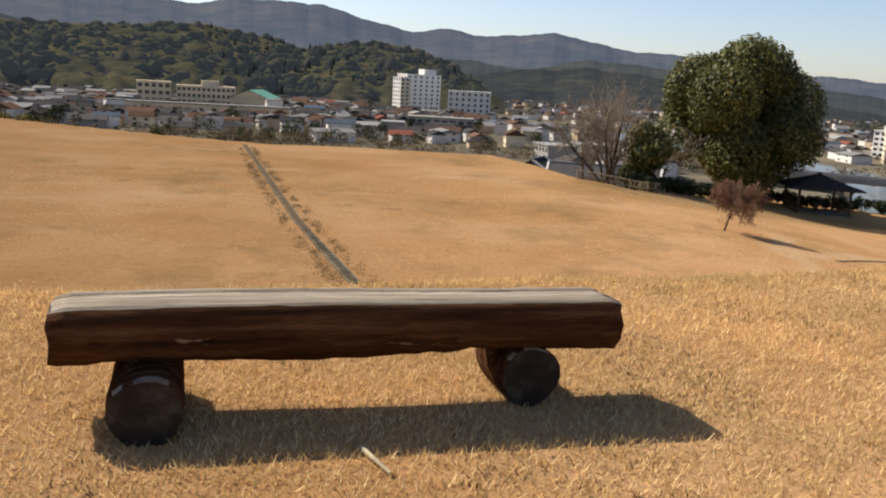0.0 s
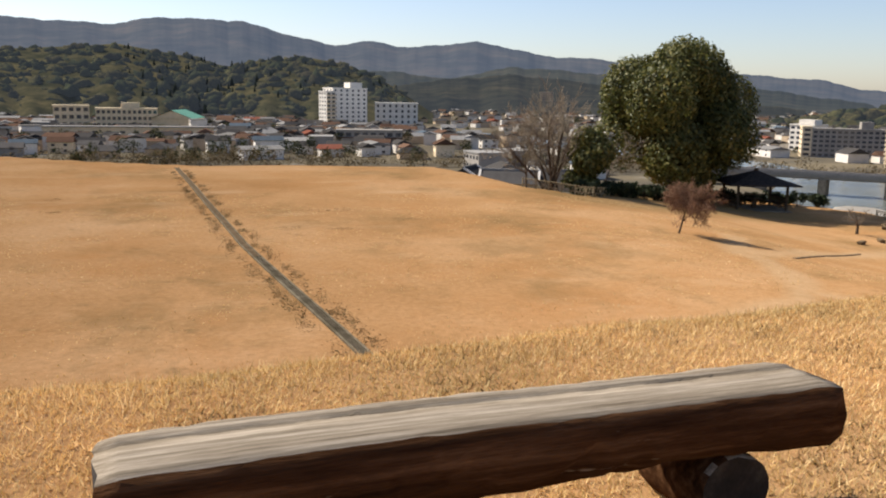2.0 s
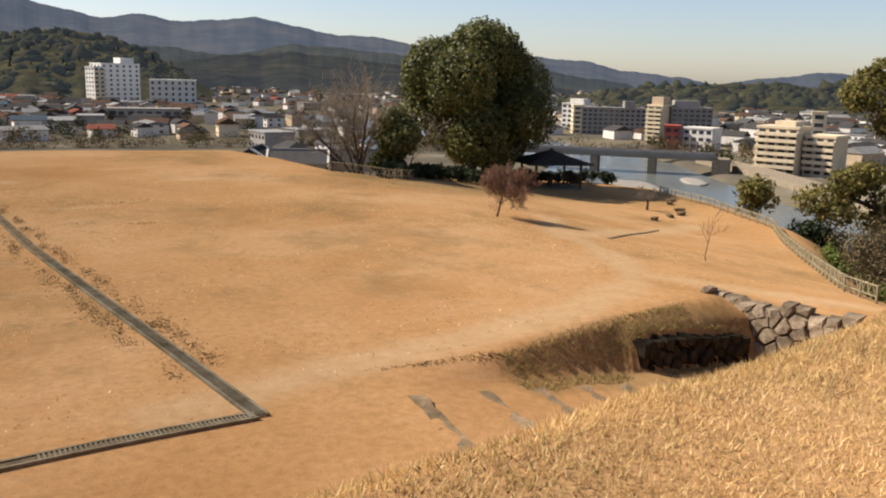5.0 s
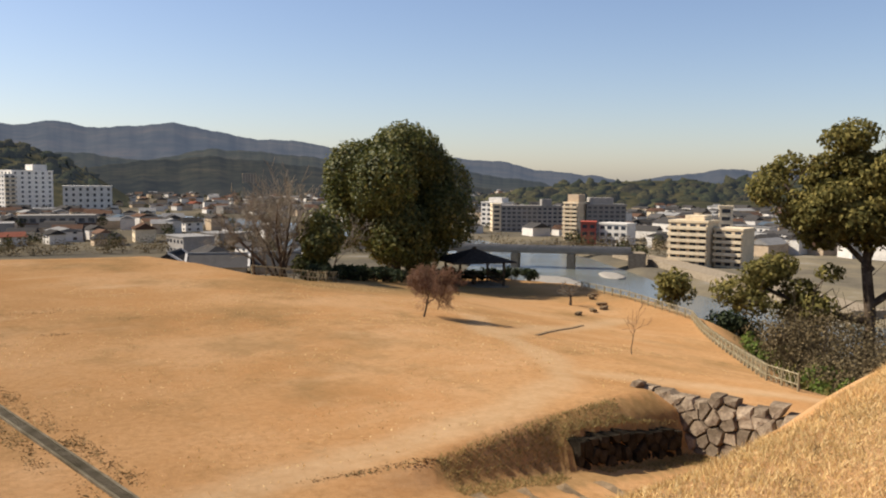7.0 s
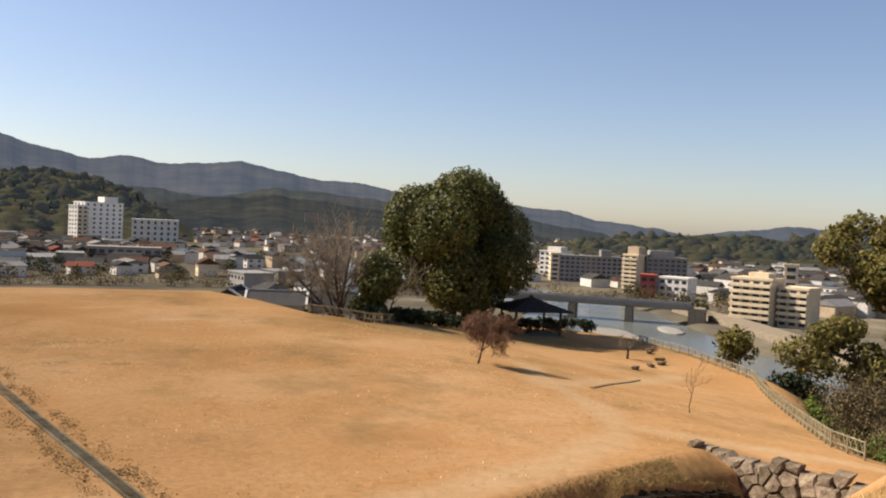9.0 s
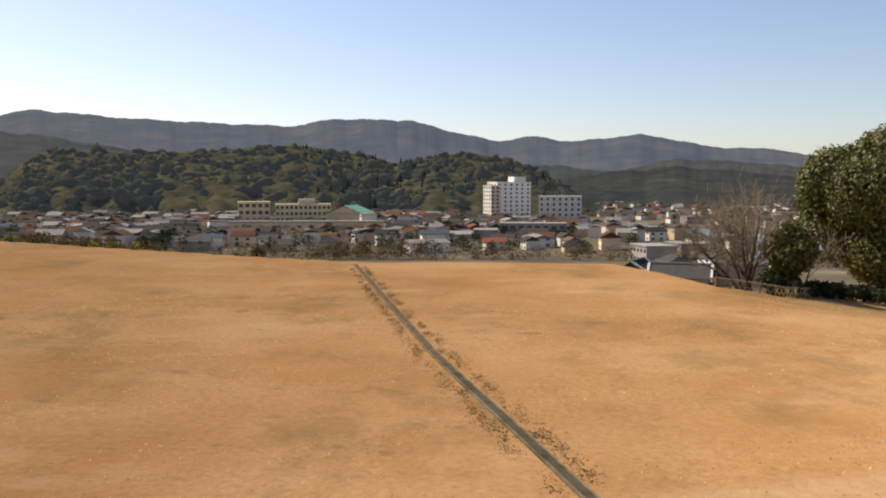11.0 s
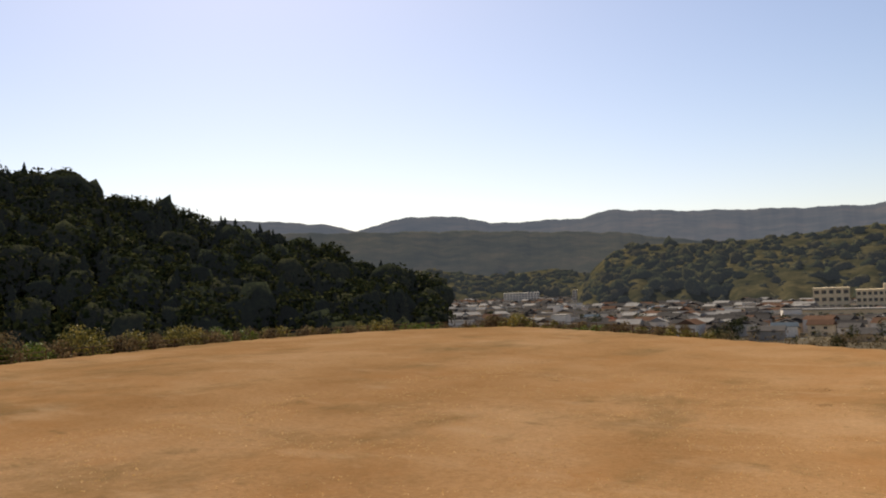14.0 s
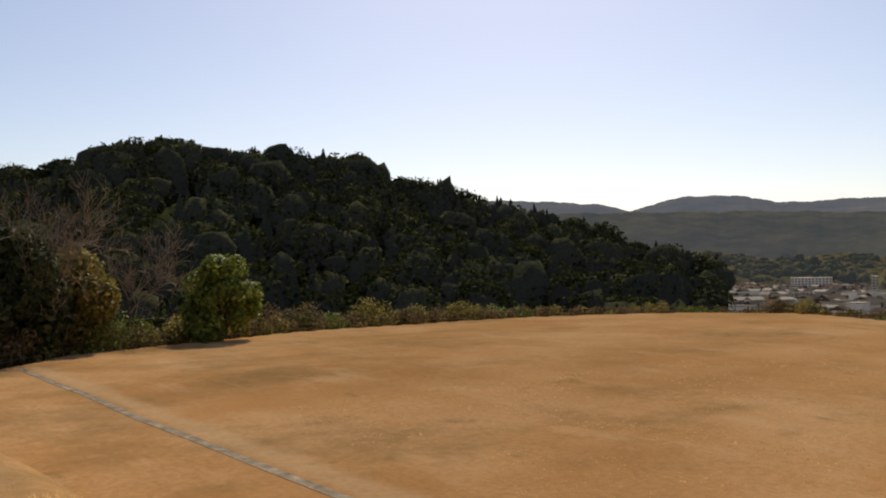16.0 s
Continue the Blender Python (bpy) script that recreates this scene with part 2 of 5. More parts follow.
def box(bm, x0, x1, y0, y1, z0, z1, m=None, bevel=0.0):
    v = bmesh.ops.create_cube(bm, size=1.0)["verts"]
    bmesh.ops.scale(bm, vec=(x1 - x0, y1 - y0, z1 - z0), verts=v)
    bmesh.ops.translate(bm, vec=((x0 + x1) / 2, (y0 + y1) / 2, (z0 + z1) / 2), verts=v)
    if bevel:
        es = list({e for w in v for e in w.link_edges})
        v = [w for w in bmesh.ops.bevel(bm, geom=es, offset=bevel, segments=2, affect='EDGES')["verts"]]
    if m:
        bmesh.ops.transform(bm, matrix=m, verts=v)
    return v


def boxes(*dims, bevel=0.0):
    bm = bmesh.new()
    for d in dims:
        box(bm, *d, bevel=bevel)
    return bm


def thing(name, m, label, category, group="", kind=""):
    e = new(name)
    e.matrix_world = m
    return tagged(e, label, category, group, kind)


def sstep(u):
    u = np.clip(u, 0, 1)
    return u * u * (3 - 2 * u)


def polar(az, d):
    return d * math.sin(radians(az)), d * math.cos(radians(az))


# ---- the lie of the land ----
TERRACE = [(-25, -30), (-25, -1), (-14, 1.0), (-9, 2.1), (-6.9, 2.3), (-5, 2.35), (-3, 2.75), (0, 3.45), (2, 3.9), (5, 4.55), (6.3, 5.0), (8.6, 5.85), (12, 6.9), (18, 7.5), (22, 5), (22, -30)]
PLATEAU = [(-44, -40), (-46, -8), (-48, 8.4), (-54.3, 13.3), (-58.6, 22.4), (-62, 30.5), (-65, 49), (-64.5, 63), (-59, 74), (-50, 79.5),
           (-38.8, 75.8), (-26, 72), (-16.6, 68.9), (-5.6, 65), (5.2, 64.5), (12.3, 63.3), (14.3, 57.5), (15.7, 50), (17, 49.5), (18.8, 48), (21, 49.5), (24.5, 56), (28, 64),
           (39, 63.5), (43, 55), (41.5, 45), (38.6, 37.3), (29.4, 26), (24.3, 20.9), (24, 18.5), (27, 14), (36, 8), (38, -40)]
VALLEY = -28.0
RIVER = [(140, -300), (140, 40), (146, 120), (155, 185), (170, 225), (205, 285), (215, 400), (170, 640), (60, 900)]
RIVER_W = [30, 30, 26, 22, 27, 20, 26, 30, 30]


def sdist(x, y, poly):
    """Distance to a closed outline: below 0 inside."""
    best = np.full(x.shape, 1e18)
    inside = np.zeros(x.shape, bool)
    for (ax, ay), (bx, by) in zip(poly, poly[1:] + poly[:1]):
        ex, ey = bx - ax, by - ay
        t = np.clip(((x - ax) * ex + (y - ay) * ey) / (ex * ex + ey * ey), 0, 1)
        best = np.minimum(best, (x - ax - t * ex) ** 2 + (y - ay - t * ey) ** 2)
        cross = (ay > y) != (by > y)
        with np.errstate(divide="ignore", invalid="ignore"):
            inside ^= cross & (x < ex * (y - ay) / (ey if ey else 1e-9) + ax)
    return np.where(inside, -1, 1) * np.sqrt(best)


def line_dist(x, y, pts, extra=None):
    """Distance to an open line, less a width that changes along it."""
    best = np.full(np.shape(x), 1e18)
    for i, ((ax, ay), (bx, by)) in enumerate(zip(pts, pts[1:])):
        ex, ey = bx - ax, by - ay
        t = np.clip(((x - ax) * ex + (y - ay) * ey) / (ex * ex + ey * ey), 0, 1)
        d = np.hypot(x - ax - t * ex, y - ay - t * ey)
        if extra:
            d = d - (extra[i] * (1 - t) + extra[i + 1] * t)
        best = np.minimum(best, d)
    return best


def waves(x, y, k, seed):
    r = np.random.default_rng(seed)
    s = 0
    for i in range(5):
        a, p, q = r.uniform(0, 6.28), r.uniform(0, 6.28), r.uniform(0.7, 1.6)
        s = s + np.sin((x * math.cos(a) + y * math.sin(a)) * k * q + p)
    return s / 5


def field_z(x, y):
    return -3.8 + 1.0 * sstep((-x - 5) / 45) - 2.6 * sstep((x - 13) / 24)


def passage_floor(x):
    return -3.82 - 0.148 * np.clip(x - 6, 0, 10.5)


def bank_foot(x):
    return 14.4 + (x - 6) * 0.25


def bank_top(x):
    return 15.5 + np.maximum(0, x - 8) * 0.33


def wall_line(y):
    return 16.6 + 0.33 * (19 - y)


def land(x, y):
    x, y = np.asarray(x, float), np.asarray(y, float)
    f = field_z(x, y) + 0.05 * waves(x, y, 0.5, 3)
    # the sunken way
    u = np.clip((y - bank_foot(x)) / (bank_top(x) - bank_foot(x)), 0, 1)
    step = 0.75 * sstep((x - 11.8) / 1.0) * sstep((y - bank_foot(x) - 0.14) / 0.14)
    low = passage_floor(x) + np.minimum(step, f - passage_floor(x)) * (1 - u) + (f - passage_floor(x)) * u
    wall = sstep((x - wall_line(y) - 0.3) / 0.8)
    low = low + (f - low) * wall
    f = np.where((x > 6) & (y < bank_top(x)), np.minimum(f, low), f)
    # the hillside beyond the edge
    p = sdist(x, y, PLATEAU)
    valley = VALLEY + 0.5 * waves(x, y, 0.01, 5)
    rv = line_dist(x, y, RIVER, RIVER_W)
    valley = np.where(rv < 9, valley - 3.0 * sstep((9 - rv) / 12), valley)
    f = f - np.where(p > 0, 0.6 * (np.sqrt(p * p + 0.6) - 0.775), 0)
    f = np.maximum(f, valley)
    d = sdist(x, y, TERRACE) + 0.12 * waves(x, y, 2.2, 9)
    t = 0.025 * waves(x, y, 1.7, 2) - np.where(d > 0, 0.86 * (np.sqrt(d * d + 0.12) - 0.346), 0)
    k = 0.35
    h = np.clip(0.5 + 0.5 * (t - f) / k, 0, 1)
    return f + (t - f) * h + k * h * (1 - h)


def at(x, y, up=0.0):
    return float(land(np.array([x]), np.array([y]))[0]) + up


PATHS = [[(2.0, 14.6), (5.2, 15.9), (7.9, 16.6), (12, 17.9), (15.2, 20), (16.9, 22.8), (17.8, 25.5), (18.6, 29.3), (21, 34)],
         [(16.5, 21), (19.5, 18.6), (25, 16)], [(-47.2, 9.9), (-31.2, 10.8), (-17.9, 11.9), (-4, 13.2)], [(18, 28), (24, 32), (34, 39)]]
GRAVEL = [(-47.2, 9.2), (-31.2, 10.0), (-17.9, 11.0), (-8, 11.9)]


def build_ground():
    az = np.concatenate([np.arange(-100, 80, 0.4), np.arange(80, 260, 3.0)])
    r = 0.35 * 1.02 ** np.arange(0, 484)
    r = r[r < 4950]
    a, rr = np.meshgrid(np.radians(az), r)
    x, y = 1.0 + rr * np.sin(a), 0.5 + rr * np.cos(a)
    z = land(x, y)
    n, k = x.shape
    verts = np.stack([x, y, z], -1).reshape(-1, 3)
    i, j = np.meshgrid(np.arange(n - 1), np.arange(k), indexing="ij")
    j2 = (j + 1) % k
    quads = np.stack([i * k + j, i * k + j2, (i + 1) * k + j2, (i + 1) * k + j], -1).reshape(-1, 4)[:, ::-1]
    faces = quads.tolist() + [list(range(k))]
    ob = mesh_object("ground", verts.tolist(), faces, M_GROUND, smooth=True)
    px, py = verts[:, 0], verts[:, 1]
    worn = np.zeros(len(px))
    for pts, w in zip(PATHS, (0.7, 0.7, 0.6, 0.8)):
        d = line_dist(px, py, pts) + 0.25 * waves(px, py, 0.9, 21)
        worn = np.maximum(worn, 0.6 * sstep(1 - (d - w * 0.25) / (w * 1.1)))
    worn = np.maximum(worn, (0.15 + 0.3 * waves(px, py, 2.3, 33)) * sstep((0.3 - sdist(px, py, TERRACE)) / 0.6))
    weeds = np.zeros(len(px))
    bankside = (px > 8.5) & (px < wall_line(py)) & (py > bank_foot(px) - 1.0) & (py < bank_top(px) - 0.1)
    weeds = np.where(bankside, 0.42 + 0.3 * waves(px, py, 2.0, 8), weeds)
    edge = sdist(px, py, PLATEAU)
    weeds = np.maximum(weeds, 0.85 * sstep((edge - 0.6) / 2.0))
    # tree shade by the fence, painted on the ground through the weeds mask
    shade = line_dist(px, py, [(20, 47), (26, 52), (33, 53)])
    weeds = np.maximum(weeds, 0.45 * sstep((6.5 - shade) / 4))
    val = sstep((edge - 22) / 20)
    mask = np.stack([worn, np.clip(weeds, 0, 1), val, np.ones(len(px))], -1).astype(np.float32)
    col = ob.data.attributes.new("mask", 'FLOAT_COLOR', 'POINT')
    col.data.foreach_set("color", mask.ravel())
    tagged(ob, "dry straw-coloured winter lawn over a flat-topped castle hill and the valley", "ground", kind="structure")


build_ground()


# ---- distance ----
def ridge(name, label, prof, dist, depth, base, mat, rough, seed, step=0.15, crest=0.0):
    """A wooded range: crest given as pairs of azimuth and height angle, sloping down towards the viewer."""
    pa, pe = [p[0] for p in prof], [p[1] for p in prof]
    az = np.arange(pa[0], pa[-1] + 1e-6, step)
    el = np.interp(az, pa, pe)
    k = np.ones(5) / 5
    el = np.convolve(np.pad(el, 2, mode="edge"), k, mode="valid")
    for f in (0.9, 2.1, 4.7, 9.5):
        el = el + crest * np.abs(np.sin(az * f + seed * f)) / f ** 0.7
    rows = 26
    V = []
    for j in range(rows):
        s = j / (rows - 1)
        dd = dist - depth * (1 - s)
        top = 1.9 + dist * np.tan(np.radians(el))
        z = base + (top - base) * (s ** 0.8)
        gully = sum(w * np.sin(az * f + p + k * (1 - s)) for f, p, k, w in ((0.35, seed, 0.7, 0.6), (0.85, seed * 2.1, -1.0, 0.5), (1.9, seed * 3.3, 1.3, 0.32), (4.1, seed * 1.7, -1.6, 0.18)))
        z = z + rough * gully * math.sin(s * math.pi) * (1 - s ** 6) * np.clip((top - base) / 250, 0.15, 1.0)
        dw = dd + gully * depth * 0.10 * (1 - s)
        V.append(np.stack([dw * np.sin(np.radians(az)), dw * np.cos(np.radians(az)), z], -1))
    back = V[-1].copy()
    back[:, :2] *= 1.06
    back[:, 2] = base
    V.append(back)
    n = len(az)
    rows += 1
    F = [(j * n + i, j * n + i + 1, (j + 1) * n + i + 1, (j + 1) * n + i) for j in range(rows - 1) for i in range(n - 1)]
    ob = mesh_object(name, np.concatenate(V).tolist(), F, mat, smooth=True)
    return tagged(ob, label, "mountain", kind="structure")


FAR = [(-100, 5), (-60, 4.8), (-48.7, 4.6), (-43.8, 4.25), (-42, 3.75), (-38.4, 4.6), (-34.7, 4.45), (-32.9, 3.95), (-27, 4.05), (-25.2, 4.5), (-20, 4.15), (-14, 3.95),
       (-9.7, 3.85), (-7.2, 4.36), (-2.2, 4.3), (0.6, 3.57), (3.5, 2.95), (5.9, 3.28), (8.3, 2.9), (12.6, 3.34), (14.2, 3.1), (17, 2.5), (21, 2.3), (22.8, 1.9),
       (29.8, 1.43), (33.9, 1.13), (36.1, 0.61), (39.8, 0.3), (41.3, -0.1), (44.2, 0.29), (47.7, 0.75), (49.8, 0.7), (60, 1.2), (80, 1.5)]
# haze on the ranges and hills is painted as a bluish emission of their woods
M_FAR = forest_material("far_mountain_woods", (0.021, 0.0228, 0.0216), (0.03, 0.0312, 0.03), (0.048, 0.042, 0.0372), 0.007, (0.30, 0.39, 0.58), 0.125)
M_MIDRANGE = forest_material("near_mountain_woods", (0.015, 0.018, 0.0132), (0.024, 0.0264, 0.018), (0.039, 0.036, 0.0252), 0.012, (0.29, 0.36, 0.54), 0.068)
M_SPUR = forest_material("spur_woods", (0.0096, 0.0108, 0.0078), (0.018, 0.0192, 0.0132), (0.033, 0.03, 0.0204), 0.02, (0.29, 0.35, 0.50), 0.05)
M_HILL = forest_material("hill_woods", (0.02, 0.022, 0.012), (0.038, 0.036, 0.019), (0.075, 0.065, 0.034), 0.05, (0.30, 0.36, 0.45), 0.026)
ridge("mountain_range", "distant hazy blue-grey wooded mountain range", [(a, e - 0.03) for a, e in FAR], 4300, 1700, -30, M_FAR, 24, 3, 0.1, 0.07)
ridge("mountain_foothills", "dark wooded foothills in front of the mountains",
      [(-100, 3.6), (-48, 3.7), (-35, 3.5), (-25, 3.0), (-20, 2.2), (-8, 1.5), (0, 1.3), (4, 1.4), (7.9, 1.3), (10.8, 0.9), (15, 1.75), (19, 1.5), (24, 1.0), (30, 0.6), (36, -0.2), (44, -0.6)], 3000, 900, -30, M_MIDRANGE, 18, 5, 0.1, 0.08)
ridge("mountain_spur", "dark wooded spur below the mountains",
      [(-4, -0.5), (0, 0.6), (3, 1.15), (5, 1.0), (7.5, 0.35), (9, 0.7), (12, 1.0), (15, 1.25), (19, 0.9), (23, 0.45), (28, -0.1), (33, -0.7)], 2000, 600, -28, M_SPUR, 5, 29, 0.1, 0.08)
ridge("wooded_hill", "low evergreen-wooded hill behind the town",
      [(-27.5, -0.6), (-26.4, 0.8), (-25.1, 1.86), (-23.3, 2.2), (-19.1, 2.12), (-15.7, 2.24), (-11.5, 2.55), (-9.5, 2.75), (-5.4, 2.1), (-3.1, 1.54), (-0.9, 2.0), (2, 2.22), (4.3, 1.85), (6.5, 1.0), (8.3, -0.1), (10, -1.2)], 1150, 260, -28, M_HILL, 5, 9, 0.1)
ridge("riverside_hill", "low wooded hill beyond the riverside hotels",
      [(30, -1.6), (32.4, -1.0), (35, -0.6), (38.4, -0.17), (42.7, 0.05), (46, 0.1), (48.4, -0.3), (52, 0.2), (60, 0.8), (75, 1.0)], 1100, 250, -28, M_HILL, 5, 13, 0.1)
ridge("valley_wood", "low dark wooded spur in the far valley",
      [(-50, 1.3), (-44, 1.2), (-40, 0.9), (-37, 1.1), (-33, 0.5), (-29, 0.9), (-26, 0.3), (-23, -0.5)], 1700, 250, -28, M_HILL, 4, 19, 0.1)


# ---- the log bench ----
def build_bench():
    e = thing("log_bench", pose(1.925, 1.65, 0.0, 0, 0, 10.3), "dark brown split-log bench with weathered grey top on two logs", "bench")
    prof = [(-0.165, 0.272), (-0.10, 0.276), (-0.01, 0.277), (0.05, 0.276), (0.062, 0.255), (0.074, 0.275), (0.13, 0.274), (0.178, 0.262),
            (0.225, 0.20), (0.245, 0.12), (0.225, 0.04), (0.16, -0.015), (0.05, -0.022), (-0.06, -0.010), (-0.135, 0.03), (-0.18, 0.09), (-0.195, 0.16), (-0.188, 0.225)]
    rings, n = 40, len(prof)
    r = np.random.default_rng(4)
    wob = r.normal(0, 0.004, (rings, n))
    V, Fs = [], []
    for i in range(rings):
        s = i / (rings - 1)
        x = -1.25 + 2.5 * s
        swell = 1 + 0.03 * math.sin(s * 5 + 1) - (0.05 if i in (0, rings - 1) else 0)
        for j, (y, z) in enumerate(prof):
            low = 0.012 * math.sin(s * 9 + j) if j > 8 else 0
            V.append((x + (0.01 * math.sin(j * 2.1) if i in (0, rings - 1) else 0), y * swell + wob[i, j], 0.262 + 0.012 * math.sin(s * 3) + (z + low) * 0.93 * swell - 0.012 + wob[i, j] * (0.15 if j < 8 else 1)))
    for i in range(rings - 1):
        for j in range(n):
            Fs.append((i * n + j, i * n + (j + 1) % n, (i + 1) * n + (j + 1) % n, (i + 1) * n + j))
    Fs += [tuple(range(n))[::-1], tuple((rings - 1) * n + j for j in range(n))]
    ob = mesh_object("seat", V, Fs, M_BENCH, e, "dark brown half log with a split grey top", smooth=True)
    ob.data.materials.append(M_BENCH_TOP)
    ob.data.materials.append(M_BENCH_END)
    for k, f in enumerate(ob.data.polygons):
        i, j = divmod(k, n)
        if k >= (rings - 1) * n:
            f.material_index, f.use_smooth = 2, False
        elif j < 7:
            f.material_index = 1

    def leg(x, y0, y1):
        V, Fs, m, k = [], [], 9, 20
        for i in range(m):
            y = y0 + (y1 - y0) * (0.06 * min(i, 1) + 0.94 * max(0, i - 1) / (m - 2))
            for j in range(k):
                a = 2 * math.pi * j / k
                rad = 0.15 * (1 + 0.04 * math.sin(3 * a + x) + r.normal(0, 0.012)) * (0.95 if i in (0, m - 1) else 1)
                V.append((x + rad * math.cos(a), y, 0.135 + rad * math.sin(a)))
        for i in range(m - 1):
            for j in range(k):
                Fs.append((i * k + j, (i + 1) * k + j, (i + 1) * k + (j + 1) % k, i * k + (j + 1) % k))
        Fs += [tuple(range(k)), tuple((m - 1) * k + j for j in range(k))[::-1]]
        ob = mesh_object("leg", V, Fs, M_BENCH, e, "short round log with a sawn end", smooth=True)
        ob.data.materials.append(M_BENCH_END)
        ob.data.materials.append(M_BENCH_TOP)
        for q, f in enumerate(ob.data.polygons):
            if q >= (m - 1) * k:
                f.material_index, f.use_smooth = 1, False
            elif q // k == 0 and q % k in (3, 4, 5, 7):
                f.material_index = 2
    leg(-0.88, -0.36, 0.27)
    leg(0.83, -0.13, 0.29)
    bm = bmesh.new()
    v = bmesh.ops.create_icosphere(bm, subdivisions=2, radius=0.022)["verts"]
    bmesh.ops.scale(bm, vec=(1, 0.35, 1), verts=v)
    bmesh.ops.translate(bm, vec=(-0.79, -0.185, 0.43), verts=v)
    part("knot", bm, M_BENCH_TOP, ob, "pale sawn branch knot")
    # a stick lying in the grass
    bm = bmesh.new()
    bmesh.ops.create_cone(bm, cap_ends=True, segments=7, radius1=0.012, radius2=0.007, depth=0.26)
    st = part("stick", bm, M_BAMBOO)
    st.matrix_world = pose(2.02, 0.99, at(2.02, 0.99) + 0.02, 90, 0, 25)
    tagged(st, "pale dry stick lying in the grass by the bench", "stick")


build_bench()


# ---- the drain ----
def strip(pts, width, up, thick, seg=0.5):
    """A flat bar laid along a line on the ground."""
    V, Fs = [], []
    P = []
    for (ax, ay), (bx, by) in zip(pts, pts[1:]):
        m = max(1, int(math.hypot(bx - ax, by - ay) / seg))
        P += [(ax + (bx - ax) * i / m, ay + (by - ay) * i / m) for i in range(m)]
    P.append(pts[-1])
    for i, (x, y) in enumerate(P):
        a, b = P[max(0, i - 1)], P[min(len(P) - 1, i + 1)]
        L = math.hypot(b[0] - a[0], b[1] - a[1])
        nx, ny = -(b[1] - a[1]) / L * width / 2, (b[0] - a[0]) / L * width / 2
        z = at(x, y)
        V += [(x + nx, y + ny, z + up), (x - nx, y - ny, z + up), (x - nx, y - ny, z + up - thick), (x + nx, y + ny, z + up - thick)]
    for i in range(len(P) - 1):
        for j in range(4):
            Fs.append((4 * i + j, 4 * i + (j + 1) % 4, 4 * i + 4 + (j + 1) % 4, 4 * i + 4 + j))
    Fs += [(0, 1, 2, 3)[::-1], tuple(4 * len(P) - 4 + j for j in range(4))]
    return V, Fs


def offset(pts, d):
    (ax, ay), (bx, by) = pts[0], pts[-1]
    L = math.hypot(bx - ax, by - ay)
    return [(x - (by - ay) / L * d, y + (bx - ax) / L * d) for x, y in pts]


DRAIN = [(3.36, 13.95), (-0.1, 30.1), (-5.9, 62.5)]
CROSS = [(3.3, 13.99), (0.1, 13.5), (-6.5, 12.5)]


def build_drain(name, pts, label, wide):
    V, Fs = strip(pts, wide, 0.03, 0.25)
    ch = mesh_object(name, V, Fs, M_CONC)
    tagged(ch, label, "drain", kind="structure")
    for s in (-1, 1):
        V, Fs = strip(offset(pts, s * wide * 0.42), 0.05, 0.055, 0.08)
        mesh_object("rail", V, Fs, M_STEEL, ch)
    V, Fs = [], []
    (ax, ay), (bx, by) = pts[0], pts[1]
    L = math.hypot(bx - ax, by - ay)
    ux, uy = (bx - ax) / L, (by - ay) / L
    for k in range(int(min(L, 14) / 0.07)):
        q = 0.05 + k * 0.07
        x, y = ax + ux * q, ay + uy * q
        z = at(x, y)
        b = len(V)
        for sx, sz in ((-1, 0.052), (1, 0.052), (1, 0.03), (-1, 0.03)):
            for c in (-0.016, 0.016):
                V.append((x - uy * wide * 0.38 * sx + ux * c, y + ux * wide * 0.38 * sx + uy * c, z + sz))
        Fs += [(b, b + 1, b + 3, b + 2), (b + 1, b + 7, b + 5, b + 3), (b, b + 2, b + 4, b + 6)]
    g = mesh_object("grating", V, Fs, M_STEEL, ch)
    tagged(g, kind="stuff")
    # flat dark strip laid on the concrete below the bars; no hollow is cut
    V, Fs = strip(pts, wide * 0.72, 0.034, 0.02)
    mesh_object("channel", V, Fs, M_DARKWOOD, ch, "dark strip for the channel under the grating")


build_drain("drain_channel", DRAIN, "grey steel-grated concrete drain across the lawn", 0.31)
build_drain("drain_crossing", CROSS, "pale steel-grated concrete drain along the bank", 0.27)

M_GRAVEL = mottled("grey_gravel", (0.09, 0.075, 0.058), (0.15, 0.126, 0.098), (0.24, 0.205, 0.16), 3.0, 40.0, 0.95, bumpy=0.6, dist=0.03)
V, Fs = strip(GRAVEL, 0.36, 0.012, 0.1)
tagged(mesh_object("gutter", V, Fs, M_GRAVEL), "narrow grey gravel gutter beside the worn path", "gutter", kind="structure")


M_BANKWEED = leaf_material("bank_weeds", (0.14, 0.112, 0.045), (0.24, 0.185, 0.08), (0.38, 0.28, 0.13), 1.0, 0.35)
M_WEED = leaf_material("withered_weeds", (0.117, 0.0782, 0.0313), (0.196, 0.128, 0.0537), (0.293, 0.196, 0.088), 0.9, 0.1)


